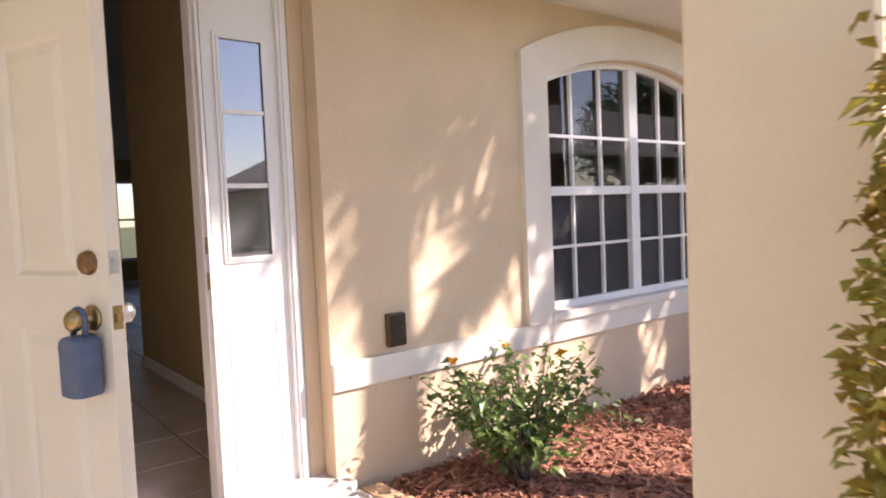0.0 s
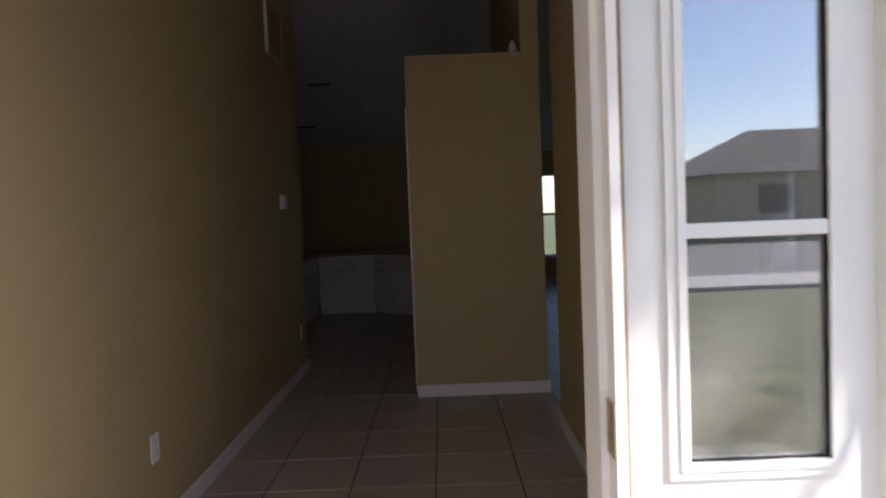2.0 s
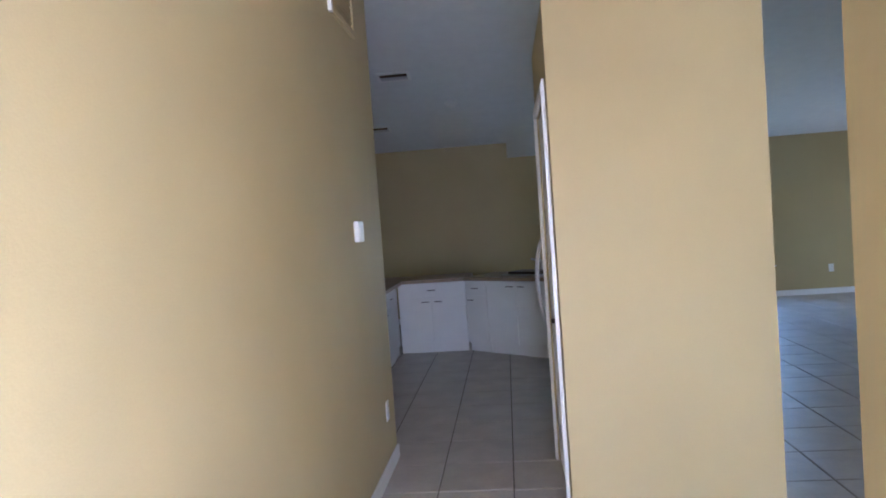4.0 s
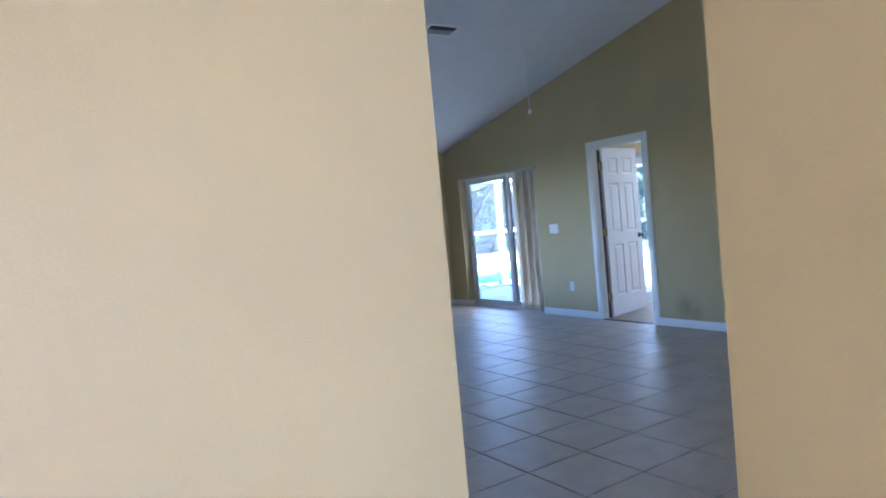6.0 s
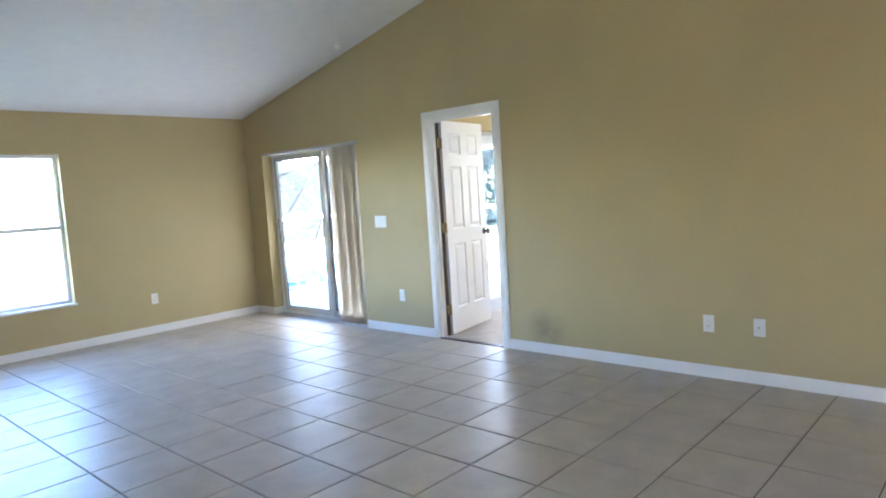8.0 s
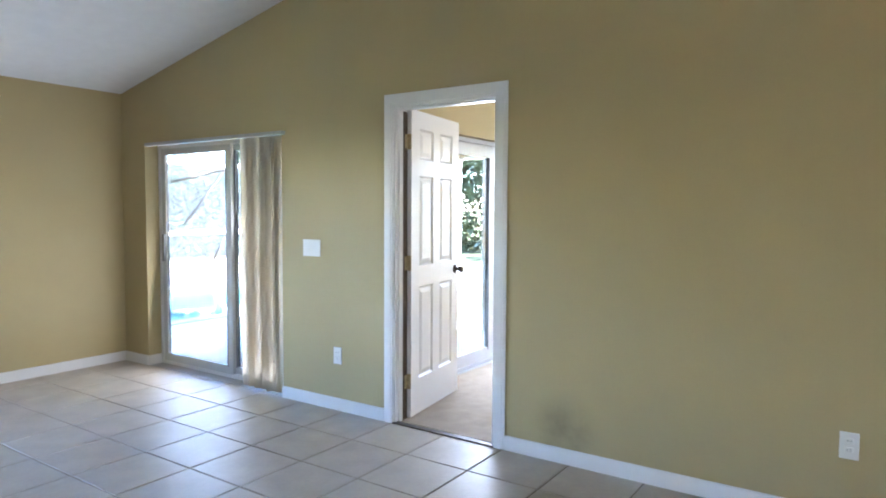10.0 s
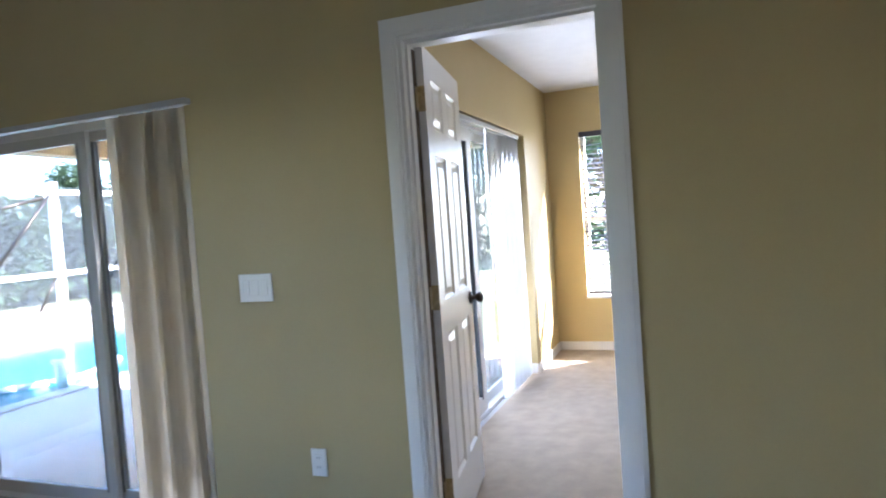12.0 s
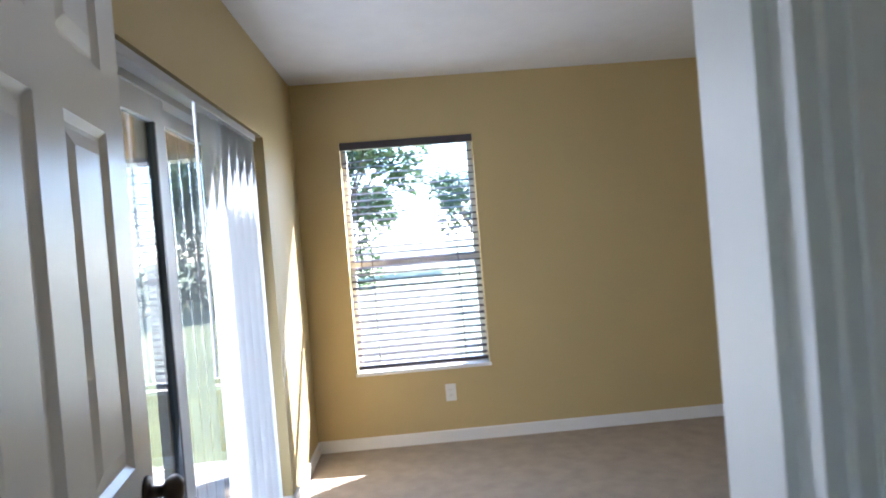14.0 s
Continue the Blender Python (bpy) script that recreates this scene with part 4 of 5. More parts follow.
sash(slider, "x", 7.89, y1 - 0.04, 0.03, zt - 0.04, FX + 0.004, 0.055, 0.028, mat=SASH_SHADE)
sash(slider, "x", y0 + 0.04, 7.94, 0.03, zt - 0.04, FX + 0.038, 0.05, 0.028, mat=SASH_SHADE, seal_low=False)
part("pull_handle", soft_box(FX - 0.016, FX + 0.0035, 8.79, 8.82, 0.92, 1.16, 0.004), SEAL_GREY, slider, "grey pull handle")
blind = thing("vertical_blind", "beige fabric vertical blind drawn to one side of the sliding door", "blind")
bm = soft_box(EAST - 0.035, EAST + 0.012, 7.11, 8.83, 1.921, 1.948, 0.004)
part("headrail", bm, TRACK_GREY, blind)
for i in range(9):
    y = 7.16 + i * 0.048
    bm = bmesh.new()
    vs = []
    ang = radians(-20 + 30 * math.sin(i * 1.9))
    for k in range(7):
        u = (k - 3) / 3 * 0.044
        bow = 0.013 * (1 - (u / 0.044) ** 2)
        p = Vector((u * math.sin(ang) * 1.0 + bow * math.cos(ang), u * math.cos(ang) - bow * math.sin(ang), 0))
        vs.append([bm.verts.new((EAST - 0.012 + p.x, y + p.y, z)) for z in (0.03 + 0.006 * math.sin(i * 2.3), 1.915)])
    for a, b in zip(vs, vs[1:]):
        f = bm.faces.new((a[0], b[0], b[1], a[1]))
        f.smooth = True
    bmesh.ops.solidify(bm, geom=bm.faces[:], thickness=0.0012)
    part("vane", bm, BLIND_BEIGE, blind)

# back window
back_window = thing("window_back", "white framed single-hung window onto the back garden", "window")
back_window["kind"] = "structure"
bm = bmesh.new()
a, b, c, d = WIN
for u, v, e, f in ((a, a + 0.035, c, d), (b - 0.035, b, c, d), (a + 0.035, b - 0.035, d - 0.035, d), (a + 0.035, b - 0.035, c, c + 0.035), ((a + b) / 2 - 0.03, (a + b) / 2 + 0.03, c + 0.035, d - 0.035)):
    box(bm, u, v, BACK + 0.09, BACK + 0.14, e, f)
part("frame", bm, ALUMINIUM, back_window)
part("meeting_rail", one(a + 0.035, b - 0.035, BACK + 0.085, BACK + 0.135, 1.235, 1.275), ALUMINIUM, back_window)
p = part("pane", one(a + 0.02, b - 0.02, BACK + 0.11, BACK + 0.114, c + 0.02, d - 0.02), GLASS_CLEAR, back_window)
p.visible_shadow = False
part("headrail", soft_box(a, b, BACK + 0.02, BACK + 0.07, d - 0.035, d - 0.002, 0.003), ALUMINIUM, back_window)
structure("trim_back_sill", soft_box(a - 0.02, b + 0.02, BACK - 0.02, BACK + 0.09, c - 0.02, c + 0.002, 0.004), WHITE, "white marble window sill", "sill")

# ---- bedroom slider and blinds ----
bsl = thing("window_slider_bedroom", "white framed sliding glass door in the bedroom", "sliding door")
bsl["kind"] = "structure"
FY = BED_N + 0.09
x0, x1, _, zt = BSL
bm = bmesh.new()
for u, v, e, f in ((x0, x0 + 0.04, 0, zt), (x1 - 0.04, x1, 0, zt), (x0 + 0.04, x1 - 0.04, zt - 0.05, zt), (x0 + 0.04, x1 - 0.04, 0.004, 0.03)):
    box(bm, u, v, FY, FY + 0.1, e, f)
part("frame", bm, ALUMINIUM, bsl)
sash(bsl, "y", x0 + 0.04, 8.09, 0.03, zt - 0.05, FY + 0.01, 0.09, seal_low=False, seal_mat=DARK_SEAL)
sash(bsl, "y", 8.01, x1 - 0.04, 0.03, zt - 0.05, FY + 0.055, seal_mat=ALUMINIUM)
structure("trim_bedroom_track", one(x0, x1, BED_N + 0.001, BED_N + 0.2, -0.05, 0.003), TRACK_GREY, "grey sliding door track on the sill", "track")
bblind = thing("vertical_blind", "white vinyl vertical blind gathered at the end of its track", "blind")
part("headrail", soft_box(x0 + 0.02, 9.05, BED_N + 0.0, BED_N + 0.05, 1.95, 1.985, 0.004), TRACK_GREY, bblind)
for i in range(14):
    x = 9.0 - i * 0.043 - (0.075 if i > 11 else 0.0) - (0.07 if i > 12 else 0.0)
    bm = bmesh.new()
    ang = radians(-14 + 8 * math.sin(i * 2.1))
    vs = []
    for k in range(7):
        u = (k - 3) / 3 * 0.044
        bow = 0.008 * (1 - (u / 0.044) ** 2)
        p = Vector((u * math.cos(ang) - bow * math.sin(ang), u * math.sin(ang) + bow * math.cos(ang), 0))
        vs.append([bm.verts.new((x + p.x, BED_N + 0.022 + p.y, z)) for z in (0.04, 1.945)])
    for q, r in zip(vs, vs[1:]):
        f = bm.faces.new((q[0], r[0], r[1], q[1]))
        f.smooth = True
    bmesh.ops.solidify(bm, geom=bm.faces[:], thickness=0.0012)
    part("vane", bm, BLIND_WHITE, bblind)
bm = bmesh.new()
tube(bm, (8.10, BED_N - 0.006, 1.945), (8.10, BED_N - 0.006, 0.95), 0.006, n=8)
part("wand", bm, ALUMINIUM, bblind, "grey pull wand")

bed_window = thing("window_bedroom", "white framed single-hung bedroom window", "window")
bed_window["kind"] = "structure"
wy0, wy1, wz0, wz1 = 5.18, 6.087, 0.52, 2.09
bm = bmesh.new()
for u, v, e, f in ((wy0, wy0 + 0.035, wz0, wz1), (wy1 - 0.035, wy1, wz0, wz1), (wy0 + 0.035, wy1 - 0.035, wz1 - 0.035, wz1), (wy0 + 0.035, wy1 - 0.035, wz0, wz0 + 0.035)):
    box(bm, BED_E + 0.1, BED_E + 0.15, u, v, e, f)
part("frame", bm, ALUMINIUM, bed_window)
part("meeting_rail", one(BED_E + 0.095, BED_E + 0.145, wy0 + 0.035, wy1 - 0.035, 1.225, 1.275), ALUMINIUM, bed_window)
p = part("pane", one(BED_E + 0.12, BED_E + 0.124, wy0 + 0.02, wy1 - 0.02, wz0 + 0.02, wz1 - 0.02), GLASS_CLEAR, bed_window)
p.visible_shadow = False
structure("trim_bedroom_sill", soft_box(BED_E - 0.015, BED_E + 0.1, wy0 - 0.01, wy1 + 0.01, wz0 - 0.02, wz0 + 0.002, 0.004), WHITE, "white marble bedroom window sill", "sill")
vblind = thing("venetian_blind", "dark wooden venetian blind, slats open, top slats bunched", "blind")
part("headrail", soft_box(BED_E - 0.012, BED_E + 0.045, wy0 + 0.004, wy1 - 0.004, wz1 - 0.052, wz1 - 0.002, 0.004), SLAT, vblind)
SLATS = 31
for i in range(SLATS):
    z = wz0 + 0.075 + i * (wz1 - wz0 - 0.20) / (SLATS - 1)
    if i == SLATS - 1:
        z += 0.015
    bm = bmesh.new()
    tilt = radians(18 + 2 * math.sin(i * 1.3))
    sag = 0.03 if i == SLATS - 1 else 0.0
    vs = []
    for k in range(5):
        u = (k - 2) / 2 * 0.021
        vs.append([bm.verts.new((BED_E + 0.016 + u * math.cos(tilt), y, z + u * math.sin(tilt) + 0.002 * (1 - (u / 0.021) ** 2) - (sag if y > 5.9 else 0.0))) for y in (wy0 + 0.012, (wy0 + wy1) / 2, wy1 - 0.012)])
    for q, r in zip(vs, vs[1:]):
        for s in (0, 1):
            bm.faces.new((q[s], r[s], r[s + 1], q[s + 1]))
    bmesh.ops.solidify(bm, geom=bm.faces[:], thickness=0.0038)
    part("slat", bm, SLAT, vblind)
part("bottom_rail", soft_box(BED_E - 0.008, BED_E + 0.042, wy0 + 0.01, wy1 - 0.01, wz0 + 0.028, wz0 + 0.05, 0.004), SLAT, vblind)
for y in (wy0 + 0.16, wy1 - 0.16):
    bm = bmesh.new()
    for x in (BED_E - 0.012, BED_E + 0.044):
        tube(bm, (x, y, wz0 + 0.04), (x, y, wz1 - 0.05), 0.0014, n=5)
    part("ladder_cord", bm, SLAT, vblind)
bm = bmesh.new()
tube(bm, (BED_E - 0.018, wy1 - 0.09, wz1 - 0.05), (BED_E - 0.018, wy1 - 0.09, 1.22), 0.0035, n=6)
part("tilt_wand", bm, SLAT, vblind)


# ---- plates, outlets, vents ----
def plate(name, label, category, at, w, h, kind_):
    """A wall plate in the xz-plane facing -y at the pose."""
    ob = thing(name, label, category, at=at)
    part("cover", soft_box(-w / 2, w / 2, -0.006, 0.0, -h / 2, h / 2, 0.003), PLASTIC, ob)
    if kind_ == "outlet":
        for z in (-0.02, 0.02):
            o = part("socket", soft_box(-0.016, 0.016, -0.0085, -0.0055, z - 0.014, z + 0.014, 0.002), PLASTIC, ob)
            bm = bmesh.new()
            for x in (-0.006, 0.006):
                box(bm, x - 0.001, x + 0.001, -0.009, -0.0083, z - 0.003, z + 0.006)
            part("slot", bm, DARK_SEAL, o, "dark slots")
    elif kind_ == "switch":
        k = max(1, round(w / 0.05))
        for i in range(k):
            x = (i - (k - 1) / 2) * 0.046
            part("toggle", soft_box(x - 0.016, x + 0.016, -0.0075, -0.0055, -0.033, 0.033, 0.002), PLASTIC, ob)
    elif kind_ == "coax":
        bm = bmesh.new()
        tube(bm, (0, -0.006, 0), (0, -0.016, 0), 0.005, n=10)
        part("connector", bm, BRASS, ob, "brass coaxial connector")
    return ob


E_ = lambda y, z: pose(EAST, y, z, 0, 0, -90)
plate("light_switch", "white triple rocker switch plate on the olive wall", "switch", E_(6.847, 1.115), 0.165, 0.118, "switch")
plate("outlet", "white duplex outlet on the olive wall", "outlet", E_(6.603, 0.38), 0.072, 0.116, "outlet")
plate("outlet", "white duplex outlet on the olive wall", "outlet", E_(3.602, 0.376), 0.074, 0.118, "outlet")
plate("cable_plate", "white coaxial cable plate on the olive wall", "cable plate", E_(3.275, 0.377), 0.074, 0.118, "coax")
plate("outlet", "white duplex outlet under the back window", "outlet", pose(4.841, BACK, 0.386), 0.072, 0.116, "outlet")
plate("outlet", "white duplex outlet on the tan bedroom wall", "outlet", pose(BED_E, 5.466, 0.339, 0, 0, -90), 0.072, 0.116, "outlet")
W_ = lambda y, z: pose(HALL_L, y, z, 0, 0, 90)
plate("outlet", "white duplex outlet low on the hallway wall", "outlet", W_(-0.068, 0.385), 0.072, 0.116, "outlet")
plate("outlet", "white duplex outlet low on the hallway wall", "outlet", W_(2.76, 0.364), 0.072, 0.116, "outlet")
thermo = thing("thermostat", "white rounded thermostat on the hallway wall", "thermostat", at=W_(2.313, 1.446))
part("body", soft_box(-0.06, 0.06, -0.028, 0.0, -0.055, 0.055, 0.012, 3), PLASTIC, thermo)
part("dial", soft_box(-0.035, 0.035, -0.031, -0.0275, -0.01, 0.03, 0.002), CABINET, thermo)
# assumed grille: near edge white, all else in the wall's olive
grille = thing("return_grille", "olive painted return air grille with one white edge", "air grille", at=W_(2.32, 2.72))
bm = bmesh.new()
for a, b, c, d in ((0.22, 0.25, -0.2, 0.2), (-0.22, 0.22, -0.2, -0.17), (-0.22, 0.22, 0.17, 0.2)):
    box(bm, a, b, -0.018, 0.0, c, d)
part("frame", bm, OLIVE, grille)
part("edge", one(-0.25, -0.22, -0.018, 0.0, -0.2, 0.2), PLASTIC, grille, "white grille edge")
for i in range(14):
    z = -0.16 + i * 0.0246
    part("slat", one(-0.22, 0.22, -0.014, -0.002, z, z + 0.004), OLIVE, grille)


def ceiling_vent(x, y):
    tilt = math.degrees(math.atan(-SLOPE))
    v = thing("ceiling_vent", "white ceiling air register with dark slats", "air vent", "ceiling registers", at=pose(x, y, ceil_z(y), tilt, 0, 0))
    w, h = 0.36, 0.21
    bm = bmesh.new()
    for a, b, c, d in ((-w / 2, w / 2, -h / 2, -h / 2 + 0.03), (-w / 2, w / 2, h / 2 - 0.03, h / 2), (-w / 2, -w / 2 + 0.03, -h / 2 + 0.03, h / 2 - 0.03), (w / 2 - 0.03, w / 2, -h / 2 + 0.03, h / 2 - 0.03)):
        box(bm, a, b, c, d, -0.012, 0.002)
    part("frame", bm, PLASTIC, v)
    # flat dark sheet in place of the unlit duct behind the slats
    part("backing", one(-w / 2 + 0.03, w / 2 - 0.03, -h / 2 + 0.03, h / 2 - 0.03, -0.003, -0.001), DUSK, v, "dark sheet standing for the shaded duct")
    for i in range(9):
        y_ = -h / 2 + 0.042 + i * 0.0158
        bm = bmesh.new()
        hexa(bm, ((-w / 2 + 0.03, y_, -0.013), (w / 2 - 0.03, y_, -0.013), (w / 2 - 0.03, y_ + 0.0015, -0.013), (-w / 2 + 0.03, y_ + 0.0015, -0.013), (-w / 2 + 0.03, y_ + 0.007, -0.003), (w / 2 - 0.03, y_ + 0.007, -0.003), (w / 2 - 0.03, y_ + 0.0085, -0.003), (-w / 2 + 0.03, y_ + 0.0085, -0.003)))
        part("slat", bm, PLASTIC if i > 3 else OLD_BRASS, v)
    return v


VENTS = [(3.93, 5.80), (-1.07, 6.08), (-1.58, 7.6)]
for x, y in VENTS:
    ceiling_vent(x, y)
smoke = thing("smoke_detector", "white round smoke detector on the sloped ceiling", "smoke detector", at=pose(-0.525, 6.91, ceil_z(6.91), math.degrees(math.atan(-SLOPE)), 0, 0))
bm = bmesh.new()
lathe(bm, (0, 0, 0.002), (0, 0, -1), [(0, 0.075), (0.014, 0.075), (0.016, 0.064), (0.046, 0.056), (0.054, 0.044)], 24)
part("body", bm, PLASTIC, smoke)
bm = bmesh.new()
lathe(bm, (0, 0, -0.05), (0, 0, -1), [(0, 0.012), (0.005, 0.011)], 12)
part("button", bm, PLASTIC, smoke)

# ceiling fan, hung from the slope, and its long pull cord
fan = thing("ceiling_fan", "white ceiling fan with a long pull cord", "ceiling fan")
fx, fy = 3.85, 4.56
fz = ceil_z(fy)
bm = bmesh.new()
lathe(bm, (fx, fy, fz + 0.02), (0, 0, -1), [(0, 0.07), (0.05, 0.065), (0.07, 0.02)], 20)
part("canopy", bm, PLASTIC, fan)
bm = bmesh.new()
tube(bm, (fx, fy, fz - 0.04), (fx, fy, fz - 0.18), 0.012)
part("rod", bm, PLASTIC, fan)
bm = bmesh.new()
lathe(bm, (fx, fy, fz - 0.17), (0, 0, -1), [(0, 0.04), (0.02, 0.10), (0.08, 0.11), (0.12, 0.08), (0.14, 0.03)], 24)
part("motor", bm, PLASTIC, fan)
for k in range(4):
    a = radians(40 + 90 * k)
    bm = soft_box(0.12, 0.56, -0.06, 0.06, -0.004, 0.004, 0.003)
    bm.transform(pose(fx, fy, fz - 0.23, 8, 0, math.degrees(a)))
    part("blade", bm, CABINET, fan)
bm = bmesh.new()
tube(bm, (fx - 0.03, fy - 0.04, fz - 0.31), (3.816, 4.519, 2.15), 0.0028, n=6)
part("pull_cord", bm, PLASTIC, fan)
bm = bmesh.new()
lathe(bm, (3.816, 4.519, 2.155), (0, 0, -1), [(0, 0.004), (0.008, 0.014), (0.02, 0.017), (0.032, 0.013), (0.038, 0.004)], 14)
part("pull_knob", bm, PLASTIC, fan, "white round cord end")

# ---- front garden ----
rng = random.Random(5)


def leaf(bm, p, q, size, width=0.5, fold=0.25):
    """A pointed, folded leaf of four triangles at p, turned by the quaternion q."""
    L, Wd = size, size * width
    pts = [Vector((0, 0, 0)), Vector((Wd / 2, L * 0.45, fold * Wd)), Vector((0, L, -0.1 * L)), Vector((-Wd / 2, L * 0.45, fold * Wd)), Vector((0, L * 0.5, 0))]
    v = [bm.verts.new(p + q @ c) for c in pts]
    for f in ((0, 1, 4), (1, 2, 4), (2, 3, 4), (3, 0, 4)):
        bm.faces.new([v[i] for i in f])


def turn(r):
    return Euler((r.uniform(-0.9, 0.6), r.uniform(-0.6, 0.6), r.uniform(0, 6.283))).to_quaternion()


def bush(name, label, at, stems, height, spread, leaves, size, mat, seed, flowers=0, width=0.5, stem_mat=None):
    """A shrub: branching stems from one base, leaves along their upper parts."""
    r = random.Random(seed)
    ob = thing(name, label, "shrub", at=at)
    sb, lb, fb = bmesh.new(), bmesh.new(), bmesh.new()
    tips = []
    for i in range(stems):
        a = r.uniform(0, 6.283)
        reach = spread * r.uniform(0.25, 1.0)
        top = Vector((reach * math.cos(a), reach * math.sin(a), height * r.uniform(0.5, 1.0)))
        mid = top * 0.5 + Vector((r.uniform(-0.05, 0.05), r.uniform(-0.05, 0.05), height * 0.1))
        base = Vector((r.uniform(-0.04, 0.04), r.uniform(-0.04, 0.04), -0.02))
        tube(sb, base, mid, 0.006, 0.004, 6, False)
        tube(sb, mid, top, 0.004, 0.002, 6, False)
        tips.append(top)
        for k in range(leaves // stems):
            u = r.uniform(0.25, 1.0)
            p = base.lerp(mid, u * 2) if u < 0.5 else mid.lerp(top, u * 2 - 1)
            p = p + Vector((r.gauss(0, 0.035), r.gauss(0, 0.035), r.gauss(0, 0.03)))
            leaf(lb, p, turn(r), size * r.uniform(0.6, 1.25), width)
    part("branchwork", sb, stem_mat or BARK, ob)
    part("foliage", lb, mat, ob)
    for i in range(flowers):
        fl = bmesh.new()
        c = tips[i * 3 % len(tips)] + Vector((0, 0, 0.02))
        for k in range(9):
            q = Euler((r.uniform(0.2, 1.2), 0, k * 0.7)).to_quaternion()
            leaf(fl, c, q, 0.04, 0.9, 0.3)
        part("flower", fl, PETAL, ob, "yellow rose bloom")
    return ob


bush("rose_bush", "green rose bush with yellow blooms in the mulch", pose(1.80, -2.46, -0.06), 34, 0.55, 0.46, 1300, 0.054, LEAF, 11, flowers=3, width=0.62)
bush("croton_shrub", "red and green leafed croton shrub by the wall", pose(4.05, -2.42, -0.06), 12, 0.6, 0.3, 150, 0.15, LEAF_CROTON, 12, width=0.4)
bush("weed", "small green seedling growing in the mulch", pose(2.62, -2.35, -0.06), 4, 0.14, 0.10, 26, 0.05, LEAF, 14, width=0.5)
# clipped hedge beside the porch column
hedge = thing("hedge_shrub", "clipped yellow-green hedge shrub beside the porch column", "shrub")
hb, hs = bmesh.new(), bmesh.new()
r = random.Random(21)
HX, HY = 0.697, -4.34
for i in range(9000):
    z = r.uniform(-0.1, 1.40)
    a = r.uniform(0, 6.283)
    rad = (0.165 + 0.05 * noise.noise((z * 4.1, a * 1.3, 1.7))) * (1.0 if z < 1.3 else 0.75) * math.sqrt(r.uniform(0.5, 1.0))
    p = Vector((HX + rad * math.cos(a) * 1.1, HY + rad * math.sin(a) * 1.1, z))
    leaf(hb, p, turn(r), 0.03 * r.uniform(0.7, 1.3), 0.62)
for i in range(14):
    a = r.uniform(0, 6.283)
    tube(hs, (HX + 0.05 * math.cos(a), HY + 0.03 * math.sin(a), -0.16), (HX + 0.13 * math.cos(a), HY + 0.12 * math.sin(a), r.uniform(1.0, 1.4)), 0.009, 0.003, 6, False)
part("branchwork", hs, BARK, hedge)
part("foliage", hb, LEAF_HEDGE, hedge)

structure("ground_mulch_bed", soft_box(1.2, 8.8, -3.3, FRONT_OUT, -0.15, -0.062, 0.03), MULCH, "red bark mulch bed along the wall", "mulch")
cb = bmesh.new()
r = random.Random(31)
for i in range(6500):
    x = 1.2 + 3.6 * r.random() ** 1.15
    y = r.uniform(-3.25, -2.08)
    L, wd, th = r.uniform(0.015, 0.055), r.uniform(0.005, 0.013), r.uniform(0.002, 0.006)
    m = pose(x, y, -0.058 + r.uniform(0, 0.018), r.uniform(-30, 30), r.uniform(-30, 30), r.uniform(0, 180))
    vs = hexa(cb, [m @ Vector(c) for c in ((-L, -wd, 0), (L, -wd * 0.5, 0), (L, wd * 0.6, 0), (-L, wd, 0), (-L, -wd, th), (L, -wd * 0.5, th), (L, wd * 0.6, th), (-L, wd, th))])
chips = made("mulch_chips", cb, MULCH)
tagged(chips, "loose red bark mulch chips", "mulch", kind="stuff")
for i in range(6):
    s = soft_box(-0.09, 0.09, -0.05, 0.05, -0.06, 0.035, 0.014)
    m = pose(1.24 + 0.015 * math.sin(i * 2), -2.2 - i * 0.195, -0.05, 0, 0, 90 + 4 * math.sin(i * 3))
    st = made("edging_stone", s, STONE)
    st.matrix_basis = m
    tagged(st, "tan concrete edging stone along the mulch bed", "edging stone", "edging stones")


